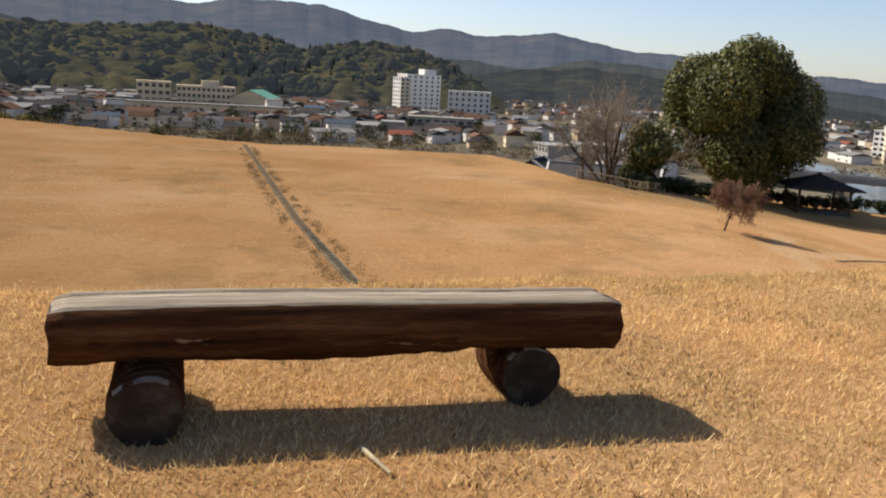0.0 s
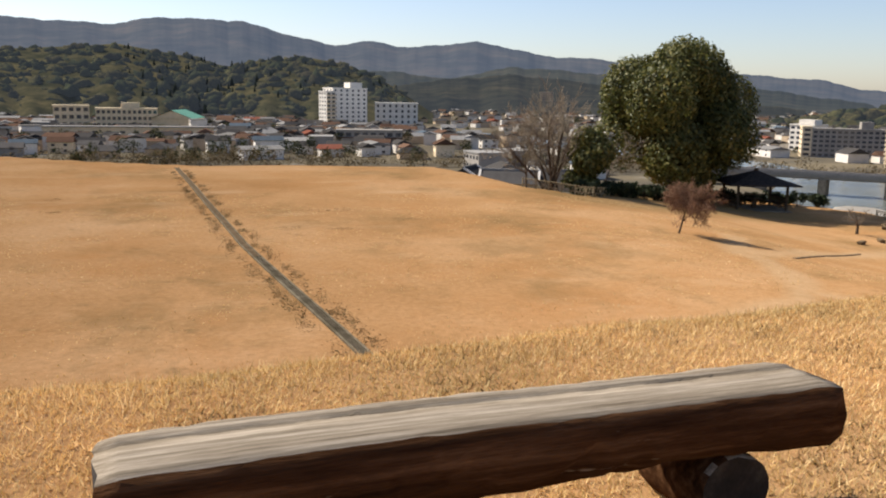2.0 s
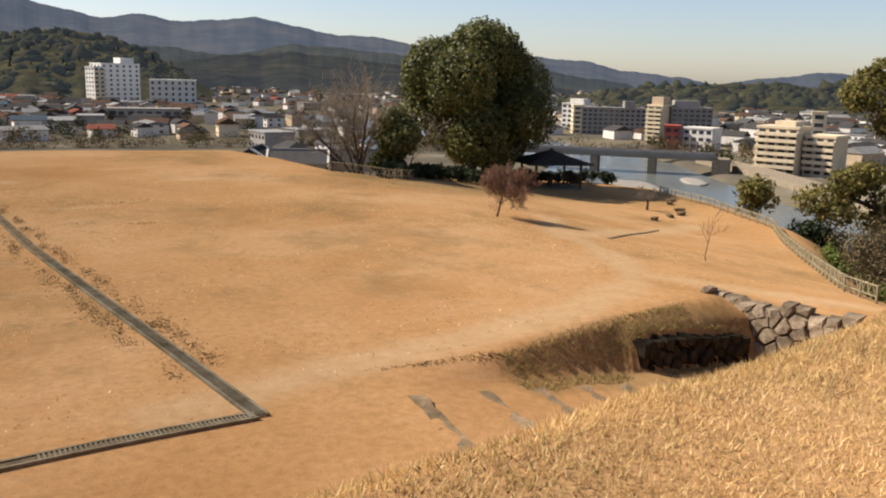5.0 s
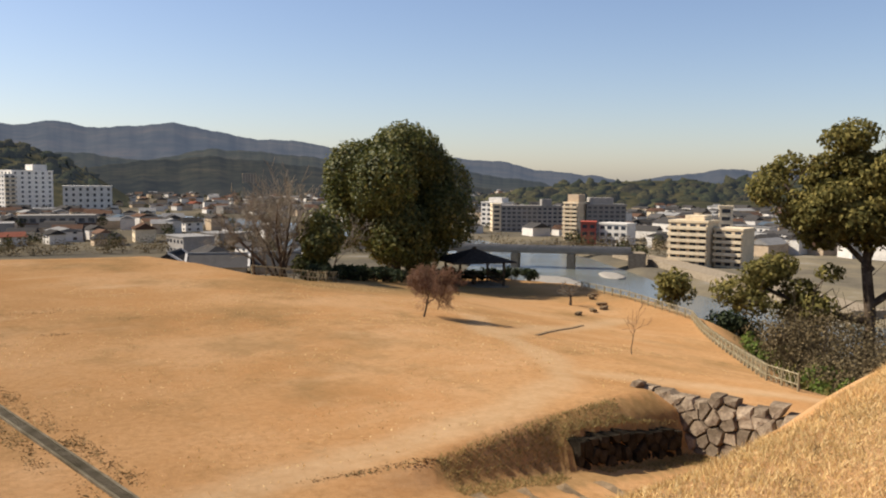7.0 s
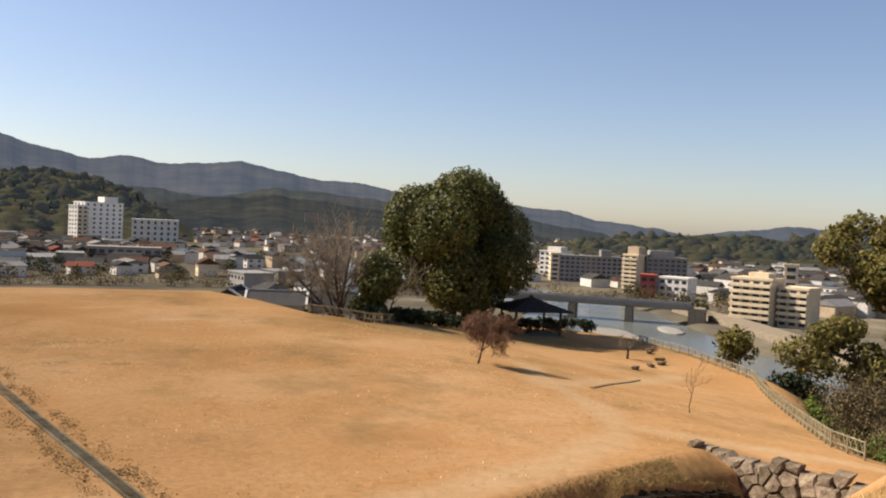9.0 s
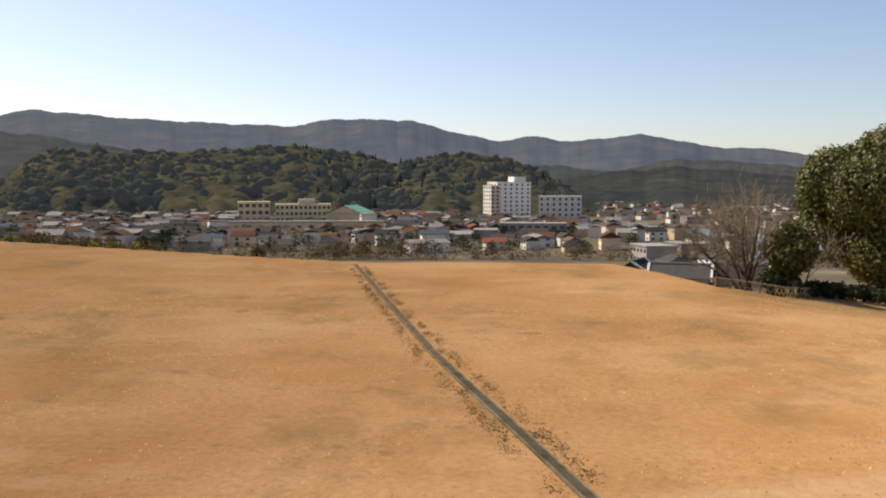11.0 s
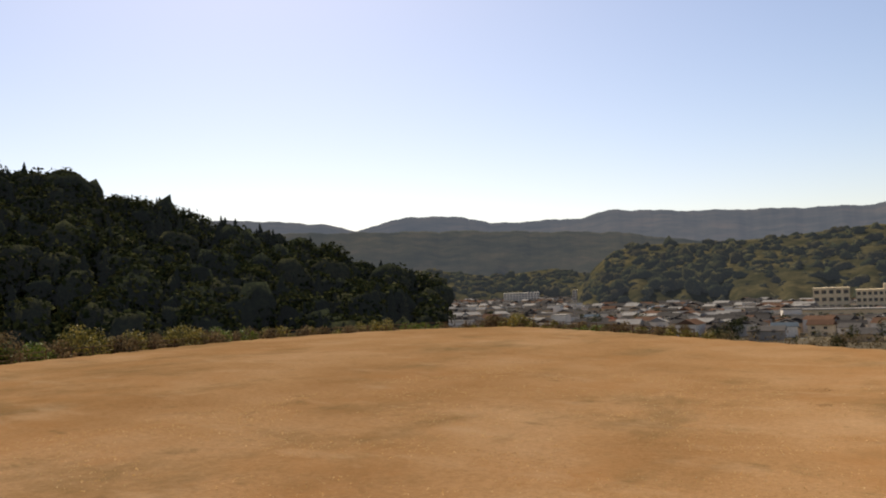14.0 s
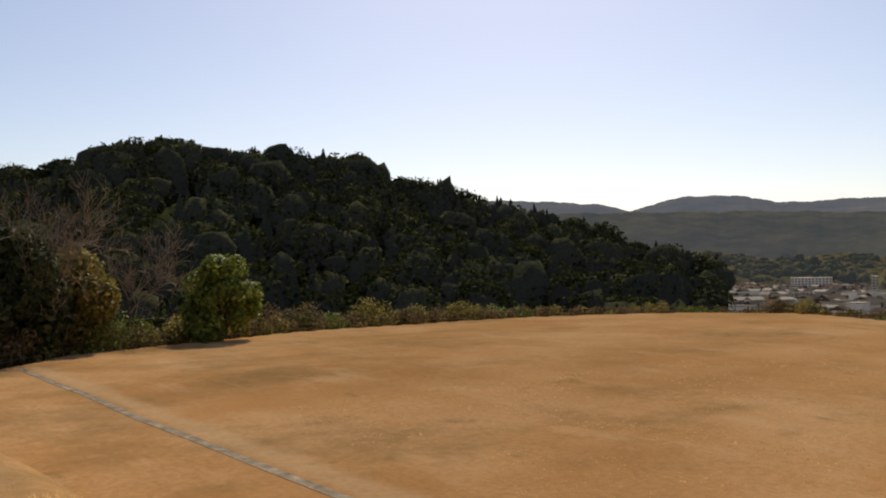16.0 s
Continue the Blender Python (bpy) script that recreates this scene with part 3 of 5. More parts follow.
# ---- blades ----
def blades(name, xy, height, width, lean, mat, label, category, seed, sink=0.01):
    r = np.random.default_rng(seed)
    n = len(xy)
    z = land(xy[:, 0], xy[:, 1]) - sink
    h = height * r.uniform(0.45, 1.15, n)
    a = r.uniform(0, 6.283, n)
    l = lean * h * r.uniform(0.2, 1.0, n)
    b = r.uniform(0, 6.283, n)
    w = width * r.uniform(0.6, 1.4, n)
    base = np.stack([xy[:, 0], xy[:, 1], z], -1)
    side = np.stack([np.cos(a) * w, np.sin(a) * w, np.zeros(n)], -1)
    tip = base + np.stack([np.cos(b) * l, np.sin(b) * l, h], -1)
    V = np.stack([base - side, base + side, tip], 1).reshape(-1, 3)
    me = bpy.data.meshes.new(name)
    me.vertices.add(3 * n)
    me.vertices.foreach_set("co", V.ravel())
    me.loops.add(3 * n)
    me.loops.foreach_set("vertex_index", np.arange(3 * n, dtype=np.int32))
    me.polygons.add(n)
    me.polygons.foreach_set("loop_start", np.arange(0, 3 * n, 3, dtype=np.int32))
    me.update(calc_edges=True)
    me.materials.append(mat)
    ob = new(name, me)
    return tagged(ob, label, category, kind="stuff")


def scatter(n, x0, x1, y0, y1, seed):
    r = np.random.default_rng(seed)
    return np.stack([r.uniform(x0, x1, n), r.uniform(y0, y1, n)], -1)


xy = scatter(420000, -6.5, 10.5, 0.0, 6.6, 1)
dt = sdist(xy[:, 0], xy[:, 1], TERRACE)
xy = xy[(dt < 0.5) & (np.hypot(xy[:, 0] - 0.4, xy[:, 1] + 0.5) > 0.5)]
blades("grass", xy, 0.048, 0.0042, 1.3, M_STRAW, "short dry yellow grass on the terrace", "grass", 2)
xy = scatter(110000, -7, 12, 1.8, 7.4, 3)
dt = sdist(xy[:, 0], xy[:, 1], TERRACE)
xy = xy[(np.abs(dt - 0.05) < 0.35 + 0.2 * waves(xy[:, 0], xy[:, 1], 2.5, 4))]
blades("edge_grass", xy, 0.075, 0.004, 0.9, M_STRAW, "taller dry grass along the terrace edge", "grass", 5)
xy = scatter(70000, 6, 18.5, 13.4, 19.0, 6)
k = (xy[:, 1] > bank_foot(xy[:, 0]) - 0.45 + 0.5 * waves(xy[:, 0], xy[:, 1], 2.6, 77)) & (xy[:, 1] < bank_top(xy[:, 0])) & (xy[:, 0] < wall_line(xy[:, 1]) - 0.2) & (waves(xy[:, 0], xy[:, 1], 1.6, 12) > -0.25) & (xy[:, 0] > 8.6)
TW = scatter(90000, -6.5, 10.5, 0.0, 6.6, 51)
TW = TW[(sdist(TW[:, 0], TW[:, 1], TERRACE) < 0.4) & (waves(TW[:, 0], TW[:, 1], 3.0, 52) + 0.6 * waves(TW[:, 0], TW[:, 1], 9.0, 53) > 0.28)]
blades("terrace_weeds", TW, 0.042, 0.006, 1.4, M_WEED, "brown withered weeds among the terrace grass", "weeds", 54)
blades("bank_weeds", xy[k], 0.08, 0.009, 1.6, M_BANKWEED, "brown withered weeds on the bank of the sunken way", "weeds", 7)


def weed_tufts(name, centres, label, seed):
    r = np.random.default_rng(seed)
    P = [np.stack([r.normal(x, sx, n), r.normal(y, sy, n)], -1) for x, y, sx, sy, n in centres]
    return blades(name, np.concatenate(P), 0.035, 0.03, 2.2, M_WEED, label, "weeds", seed)


r = np.random.default_rng(11)
C = []
for q in np.linspace(0.05, 0.98, 100):
    y = 14 + 48 * q
    x = np.interp(y, [13.95, 30.1, 62.5], [3.36, -0.1, -5.9])
    for s in (-1, 1):
        if r.random() < (0.6 if 0.1 < q < 0.95 else 0.3):
            C.append((x + s * r.uniform(0.3, 0.65), y, r.uniform(0.06, 0.16), r.uniform(0.2, 0.7), int(r.uniform(40, 170))))
C += [(3.15, 17.3, 0.15, 0.3, 160), (2.7, 19.6, 0.15, 0.6, 220), (3.4, 39.1, 0.9, 0.35, 260), (3.6, 33.5, 0.35, 0.15, 110), (-9.6, 44, 0.35, 0.3, 120), (-8.4, 39, 0.3, 0.25, 80),
      (1.6, 33.9, 0.3, 0.2, 50), (6.5, 36, 0.5, 0.2, 50), (-22, 42, 1.2, 0.5, 90), (-28, 48, 2.0, 0.5, 130), (-20, 33, 1.0, 0.4, 60), (-14, 24, 0.8, 0.4, 60), (6.9, 15.62, 0.5, 0.07, 220), (8.2, 15.6, 0.3, 0.1, 140)]
weed_tufts("weeds", C, "dark withered weeds beside the drain and on the lawn", 12)
xy = scatter(26000, -30, 24, 14, 46, 31)
k = (sdist(xy[:, 0], xy[:, 1], PLATEAU) < -1) & ((xy[:, 1] > bank_top(xy[:, 0]) + 0.6) | (xy[:, 0] < 5.5)) & (waves(xy[:, 0], xy[:, 1], 0.8, 14) > -0.1)
blades("lawn_tufts", xy[k], 0.05, 0.022, 1.6, M_STRAW, "sparse dry tufts on the lawn", "grass", 15)


# ---- stonework of the sunken way ----
def stone_mesh(seed, mat):
    r = np.random.default_rng(seed)
    bm = bmesh.new()
    bmesh.ops.create_icosphere(bm, subdivisions=1, radius=0.5)
    for v in bm.verts:
        p = v.co.normalized()
        m = max(abs(p.x), abs(p.y), abs(p.z))
        v.co = p * 0.5 * (0.3 + 0.7 / m) * r.uniform(0.86, 1.05)
    me = bpy.data.meshes.new("stone")
    bm.to_mesh(me)
    bm.free()
    me.materials.append(mat)
    return me


STONES = [stone_mesh(i, M_STONE) for i in range(8)]


def cell(site, others, w, h):
    """The part of a panel nearer to its own site than to the others."""
    P = [(0.0, 0.0), (w, 0.0), (w, h), (0.0, h)]
    for ox, oy in others:
        mx, my, nx, ny = (site[0] + ox) / 2, (site[1] + oy) / 2, ox - site[0], oy - site[1]
        Q = []
        for (ax, ay), (bx, by) in zip(P, P[1:] + P[:1]):
            da, db = (ax - mx) * nx + (ay - my) * ny, (bx - mx) * nx + (by - my) * ny
            if da <= 0:
                Q.append((ax, ay))
            if da * db < 0:
                t = da / (da - db)
                Q.append((ax + (bx - ax) * t, ay + (by - ay) * t))
        P = Q
    return P


def stone_wall(name, label, a, b, foot, height, size, batter, seed, mat, ragged=0.0, fall=0.0):
    """Fitted rubble: irregular faceted stones with deep joints on a leaning face."""
    r = np.random.default_rng(seed)
    e = thing(name, pose(0, 0, 0), label, "wall", kind="structure")
    L = math.hypot(b[0] - a[0], b[1] - a[1])
    ux, uy = (b[0] - a[0]) / L, (b[1] - a[1]) / L
    nx, ny = uy, -ux
    sites = []
    for _ in range(4000):
        p = (r.uniform(0, L), r.uniform(0, height))
        gap = size * r.uniform(0.55, 1.15)
        if all(math.hypot((p[0] - q[0]) * 0.85, p[1] - q[1]) > gap for q in sites):
            sites.append(p)

    def spot(q, z, out):
        return Vector((a[0] + ux * q + nx * (out - batter * z), a[1] + uy * q + ny * (out - batter * z), foot + z + fall * q))
    for k, p in enumerate(sites):
        C = cell(p, [q for q in sites if q is not p and math.hypot(q[0] - p[0], q[1] - p[1]) < 4 * size], L, height)
        if len(C) < 3:
            continue
        C = [c for i, c in enumerate(C) if math.hypot(c[0] - C[i - 1][0], c[1] - C[i - 1][1]) > 0.05]
        if len(C) < 3:
            continue
        cx, cy = sum(c[0] for c in C) / len(C), sum(c[1] for c in C) / len(C)
        o = spot(cx, cy, 0)
        proud = r.uniform(0.02, 0.12)
        drop = ragged * r.random() if cy > height - size else 0
        V = []
        for f, out in ((0.99, -0.35), (r.uniform(0.93, 0.97), -0.03), (r.uniform(0.72, 0.84), proud)):
            V += [spot(cx + (x - cx) * f + r.normal(0, 0.012), cy + (y - cy) * f - drop + r.normal(0, 0.012), out + r.normal(0, 0.012)) - o for x, y in C]
        V.append(spot(cx, cy - drop, proud + r.uniform(0.0, 0.05)) - o)
        n = len(C)
        Fs = [(j * n + i, j * n + (i + 1) % n, j * n + n + (i + 1) % n, j * n + n + i) for j in (0, 1) for i in range(n)] + [(2 * n + i, 2 * n + (i + 1) % n, 3 * n) for i in range(n)]
        ob = mesh_object("stone", V, Fs, mat, e)
        ob.location = o
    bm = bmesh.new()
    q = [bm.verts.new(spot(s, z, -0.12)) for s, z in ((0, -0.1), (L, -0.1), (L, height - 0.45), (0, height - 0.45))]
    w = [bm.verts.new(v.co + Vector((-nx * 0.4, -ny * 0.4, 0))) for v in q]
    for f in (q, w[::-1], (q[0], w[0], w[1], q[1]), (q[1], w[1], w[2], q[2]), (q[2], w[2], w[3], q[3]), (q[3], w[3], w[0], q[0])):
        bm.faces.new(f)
    # dark backing sheet behind the joints, in the darkened stone colour
    part("wall_core", bm, M_SHADED_STONE, e, "dark backing behind the joints")
    return e


stone_wall("stone_wall_shaded", "dry-stone wall beside the sunken way, darkened in colour for shade", (12.45, 15.99), (16.7, 17.05), float(passage_floor(12.2)) - 0.32, 1.05, 0.42, 0.05, 3, M_SHADED_STONE, 0.14, -0.143)
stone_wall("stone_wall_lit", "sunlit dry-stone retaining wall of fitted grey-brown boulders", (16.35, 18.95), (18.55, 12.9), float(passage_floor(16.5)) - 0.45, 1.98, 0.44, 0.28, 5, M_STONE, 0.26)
r = np.random.default_rng(8)
for x, y, s in ((16.9, 18.9, 0.5), (17.5, 17.6, 0.35), (18.6, 15.2, 0.4), (19.2, 13.9, 0.5), (12.6, 12.4, 0.3), (13.4, 12.9, 0.35), (14.3, 13.3, 0.3), (9.35, 6.1, 0.75), (11.0, 11.3, 0.25)):
    ob = new("boulder", STONES[int(r.integers(8))])
    ob.matrix_world = pose(x, y, at(x, y) + s * 0.16, 8, -6, r.uniform(0, 180)) @ Matrix.Diagonal((s, s * 0.8, s * 0.6, 1))
    tagged(ob, "loose grey-brown boulder half sunk in the dry grass", "boulder", "boulders of the sunken way")
for i, x in enumerate((6.0, 7.5, 8.75, 9.9, 11.0, 12.2)):
    V, Fs = strip([(x - 0.15, 10.0 - 0.1 * i), (x + 0.1, 14.1 + 0.16 * (x - 6))], 0.26, 0.022, 0.2, 0.3)
    rr = np.random.default_rng(40 + i)
    V = [(p[0] + rr.normal(0, 0.02), p[1], p[2] + rr.normal(-0.005, 0.018)) for p in V]
    ob = mesh_object("step_edge", V, Fs, M_STEP)
    tagged(ob, "worn stone step edging across the sunken way", "step", "steps of the sunken way")


# ---- trees ----
def leaves(name, blobs, n, size, mat, parent, seed, shell=0.55, flat=1.0, label=""):
    """Many small leaf sprays spread through the outer part of the given balls (x, y, z, radius)."""
    r = np.random.default_rng(seed)
    B = np.array(blobs, float)
    pick = r.choice(len(B), n, p=B[:, 3] ** 2 / (B[:, 3] ** 2).sum())
    d = r.normal(size=(n, 3))
    d /= np.linalg.norm(d, axis=1)[:, None]
    rad = B[pick, 3] * (shell + (1 - shell) * r.random(n) ** 0.6) * r.uniform(0.9, 1.1, n)
    c = B[pick, :3] + d * rad[:, None] * np.array([1, 1, flat])
    nrm = d + r.normal(0, 0.55, (n, 3))
    nrm /= np.linalg.norm(nrm, axis=1)[:, None]
    t = np.cross(nrm, r.normal(size=(n, 3)))
    t /= np.linalg.norm(t, axis=1)[:, None]
    b = np.cross(nrm, t)
    s = size * r.uniform(0.55, 1.3, n)[:, None]
    V = np.stack([c - t * s, c - b * s * 0.55 + nrm * s * 0.2, c + t * s, c + b * s * 0.55 + nrm * s * 0.2], 1).reshape(-1, 3)
    me = bpy.data.meshes.new(name)
    me.vertices.add(4 * n)
    me.vertices.foreach_set("co", V.ravel())
    me.loops.add(4 * n)
    me.loops.foreach_set("vertex_index", np.arange(4 * n, dtype=np.int32))
    me.polygons.add(n)
    me.polygons.foreach_set("loop_start", np.arange(0, 4 * n, 4, dtype=np.int32))
    me.update(calc_edges=True)
    me.materials.append(mat)
    ob = new(name, me)
    if parent:
        ob.parent = parent
    if label:
        tagged(ob, label)
    return ob


def ball(levels):
    bm = bmesh.new()
    bmesh.ops.create_icosphere(bm, subdivisions=levels, radius=1.0)
    V, F = np.array([v.co[:] for v in bm.verts]), np.array([[v.index for v in f.verts] for f in bm.faces])
    bm.free()
    return V, F


def joined(name, V, F, mat, label, category):
    """Triangles as one object."""
    me = bpy.data.meshes.new(name)
    me.vertices.add(len(V))
    me.vertices.foreach_set("co", np.asarray(V, np.float32).ravel())
    me.loops.add(3 * len(F))
    me.loops.foreach_set("vertex_index", np.asarray(F, np.int32).ravel())
    me.polygons.add(len(F))
    me.polygons.foreach_set("loop_start", np.arange(0, 3 * len(F), 3, dtype=np.int32))
    me.update(calc_edges=True)
    me.materials.append(mat)
    return tagged(new(name, me), label, category, kind="stuff")


def crowns(name, P, mat, label, seed, levels=2, tall=1.0, rag=0.09):
    """Lumpy treetops (x, y, z, radius), each a crown of clumps with a ragged surface."""
    r = np.random.default_rng(seed)
    P = np.asarray(P, float)
    S, F = ball(levels)
    n, k = len(P), len(S)
    q = np.ones((n, k))
    for f, amp in ((2.3, 0.20), (4.6, 0.13), (8.0, 0.07)):
        for _ in range(2):
            w = r.normal(size=(n, 3))
            w /= np.linalg.norm(w, axis=1)[:, None]
            q += amp * np.sin(f * (w @ S.T) + r.uniform(0, 6.28, (n, 1)))
    q *= 1 + r.normal(0, rag, (n, k))
    h = tall * r.uniform(0.8, 1.25, n)
    V = P[:, None, :3] + S[None] * (q * P[:, 3:4])[:, :, None] * np.stack([np.ones(n), np.ones(n), h], -1)[:, None, :]
    return joined(name, V.reshape(-1, 3), (F[None] + (np.arange(n) * k)[:, None, None]).reshape(-1, 3), mat, label, "forest")


def cedars(name, P, mat, label, seed):
    """Pointed conifers (x, y, z, height): ragged tiers of drooping boughs round a spire."""
    r = np.random.default_rng(seed)
    V, F = [], []
    tiers, k = 9, 9
    for x, y, z, h in P:
        b = len(V)
        wide = h * r.uniform(0.2, 0.3)
        lx, ly = r.normal(0, 0.02 * h, 2)
        for i in range(tiers):
            u = i / tiers
            for out, up in ((1.0, 0.0), (0.45, 0.075)):
                for j in range(k):
                    a = 6.283 * (j + 0.5 * (i % 2)) / k + r.normal(0, 0.12)
                    q = wide * (1 - u) ** 0.8 * out * r.uniform(0.65, 1.25)
                    V.append((x + q * math.cos(a) + lx * u, y + q * math.sin(a) + ly * u, z + h * (0.1 + 0.9 * u + up) + r.normal(0, 0.012 * h)))
        V.append((x + lx, y + ly, z + h * 1.03))
        for i in range(2 * tiers - 1):
            for j in range(k):
                p, q = b + i * k + j, b + i * k + (j + 1) % k
                F += [(p, q, q + k), (p, q + k, p + k)]
        t = b + (2 * tiers - 1) * k
        F += [(t + j, t + (j + 1) % k, b + 2 * tiers * k) for j in range(k)]
    return joined(name, V, F, mat, label, "forest")


def limbs(r, base, height, spread, splits, radius, levels, curl=0.35, lift=0.55):
    """Segments of a branching skeleton: start, end, radii."""
    out = []

    def grow(p, d, length, rad, lev):
        n = 4 if lev == 0 else 3
        for k in range(n):
            d = (d + Vector(r.normal(0, curl * 0.35, 3)) + Vector((0, 0, 0.06 * lift))).normalized()
            q = p + d * (length / n)
            r2 = rad * (0.86 if k < n - 1 else 0.75)
            out.append((p, q, rad, r2))
            p, rad = q, r2
            if lev < levels and (k >= n - 2 or (lev > 0 and k >= 0) or k == 1):
                for _ in range(splits if k == n - 1 else max(1, splits - 2)):
                    side = Vector(r.normal(0, 1, 3))
                    side = (side - d * side.dot(d)).normalized()
                    nd = (d * r.uniform(0.35, 0.8) + side * spread + Vector((0, 0, lift * 0.4))).normalized()
                    grow(p, nd, length * r.uniform(0.5, 0.75), rad * 0.62, lev + 1)
    grow(Vector(base), Vector((r.normal(0, 0.05), r.normal(0, 0.05), 1)).normalized(), height, radius, 0)
    return out


def tubes(name, segs, mat, parent, sides=5, label="", thin=0.006):
    V, Fs = [], []
    for p, q, r1, r2 in segs:
        d = (q - p).normalized()
        a = d.cross(Vector((0.31, 0.77, 0.55))).normalized()
        b = d.cross(a)
        k = sides if r1 > 0.04 else 3
        s = len(V)
        for c, rad in ((p, max(r1, thin)), (q, max(r2, thin))):
            for j in range(k):
                t = 2 * math.pi * j / k
                V.append(c + (a * math.cos(t) + b * math.sin(t)) * rad)
        Fs += [(s + j, s + (j + 1) % k, s + k + (j + 1) % k, s + k + j) for j in range(k)]
    return mesh_object(name, V, Fs, mat, parent, label, smooth=True)


def bare_tree(x, y, z, height, spread, seed, label, radius=0.14, mat=None, levels=3, splits=3, name="bare_tree", trunk=0.45, lift=0.55, thin=0.012):
    e = thing(name, pose(x, y, z), label, "tree")
    r = np.random.default_rng(seed)
    segs = limbs(r, (0, 0, 0), height * trunk, spread, splits, radius, levels, lift=lift)
    tubes("trunk", [s for s in segs if s[2] > radius * 0.4], M_BARK, e)
    tubes("twig_crown", [s for s in segs if s[2] <= radius * 0.4], mat or M_TWIG, e, thin=thin)
    return e


def fan_tree(x, y, height, stems, seed, label):
    """Several long limbs rising from one low trunk, with fine side twigs."""
    e = thing("bare_tree", pose(x, y, at(x, y)), label, "tree")
    r = np.random.default_rng(seed)
    segs = [(Vector((0, 0, -0.4)), Vector((0, 0, 0.9)), 0.24, 0.2)]

    def shoot(p, d, length, rad, lev):
        for k in range(6):
            d = (d + Vector(r.normal(0, 0.09, 3)) + Vector((0, 0, 0.07))).normalized()
            q = p + d * (length / 6)
            segs.append((p, q, rad, rad * 0.84))
            p, rad = q, rad * 0.84
            if lev < 2 and k >= 1:
                for _ in range(2):
                    side = Vector(r.normal(0, 1, 3))
                    side = (side - d * side.dot(d)).normalized()
                    shoot(p, (d + side * 0.6).normalized(), length * r.uniform(0.25, 0.42), rad * 0.5, lev + 1)
    for i in range(stems):
        a = 6.283 * (i + r.uniform(-0.3, 0.3)) / stems
        lean = r.uniform(0.15, 0.75)
        shoot(Vector((0, 0, r.uniform(0.5, 0.9))), Vector((math.cos(a) * lean, math.sin(a) * lean, 1)).normalized(), height * r.uniform(0.72, 0.95), 0.12, 0)
    tubes("trunk", [q for q in segs if q[2] > 0.055], M_BARK, e)
    tubes("twig_crown", [q for q in segs if q[2] <= 0.055], M_TWIG, e, thin=0.012)
    return e


def blob_crown(r, cx, cy, z0, z1, rx, n, size, egg=0.45):
    """Balls filling an egg-shaped crown unevenly."""
    B = []
    for i in range(n):
        u = r.random()
        z = z0 + (z1 - z0) * u
        w = rx * math.sqrt(max(0.03, 1 - ((u - egg) / (1 - egg if u > egg else egg + 0.12)) ** 2))
        a = r.uniform(0, 6.283)
        w *= 1 + 0.05 * math.sin(3 * a + 5 * u) + 0.09 * math.sin(5 * a - 9 * u)
        q = w * math.sqrt(r.uniform(0.25, 1.0)) * 0.86
        B.append((cx + q * math.cos(a), cy + q * math.sin(a), z, size * r.uniform(0.5, 1.25)))
    return B


def leafy_tree(name, x, y, z, top, rx, z0, label, mat, seed, n_leaf, leaf, n_blob=60, blob=1.2, trunk=0.35, egg=0.45, category="tree"):
    e = thing(name, pose(x, y, z), label, category)
    r = np.random.default_rng(seed)
    B = blob_crown(r, 0, 0, z0 + blob * 0.5, top - blob * 0.75, rx - blob * 0.6, n_blob, blob, egg)
    leaves("crown", B, n_leaf, leaf, mat, e, seed, 0.72)
    segs = [(Vector((0, 0, -0.3)), Vector((0.1, 0, z0 + 0.5)), trunk, trunk * 0.8)]
    for b in B[::max(1, n_blob // 22)]:
        q = Vector((b[0], b[1], b[2]))
        m = Vector((0.1, 0, z0 + 0.2)).lerp(q, 0.45) + Vector((0, 0, 0.4))
        segs += [(Vector((0.1, 0, z0 + 0.1)), m, trunk * 0.5, trunk * 0.3), (m, q, trunk * 0.3, trunk * 0.1)]
    tubes("trunk", segs, M_BARK, e, 7)
    return e


leafy_tree("camphor_tree", 29.8, 59.5, at(29.8, 59.5), 10.9, 6.6, 1.7, "tall broad evergreen camphor tree with a dense dark green crown", M_LEAF, 21, 90000, 0.15, 44, 2.1, 0.42, 0.38)
leafy_tree("evergreen_shrub_tree", 30.3, 57.2, at(30.3, 57.2), 3.4, 1.5, 0.3, "low olive-green shrub at the camphor's foot", M_LEAF_OLIVE, 22, 3500, 0.16, 16, 0.7, 0.1)
leafy_tree("evergreen_tree", 20.6, 51.8, at(20.6, 51.8), 4.6, 2.0, 0.4, "small olive-green evergreen tree beyond the bamboo fence", M_LEAF, 23, 6000, 0.17, 24, 0.8, 0.15)
fan_tree(18.3, 52.4, 5.9, 9, 31, "leafless grey-brown tree with a fan of upright limbs")
bare_tree(20.0, 56.0, at(20.0, 56.0), 8.6, 0.7, 32, "leafless tree with a slender upright crown", 0.15, levels=3, splits=4, lift=1.1)
bare_tree(17.0, 53.5, at(17.0, 53.5), 6.0, 0.8, 36, "leafless bushy tree behind the fence", 0.10, levels=4)
bare_tree(22.8, 55.0, at(22.8, 55.0), 5.0, 0.7, 33, "leafless young tree beside the camphor", 0.07)
bare_tree(17.67, 32.75, at(17.67, 32.75), 2.8, 0.95, 34, "small leafless reddish-brown cherry tree on the lawn", 0.05, M_REDTWIG, 4, 4, "cherry_tree", 0.40, 0.3, 0.007)
bare_tree(35.3, 45.3, at(35.3, 45.3), 2.4, 1.0, 35, "small pruned leafless tree on the lawn", 0.10, None, 3, 3, "pruned_tree", 0.36, 0.2, 0.01)
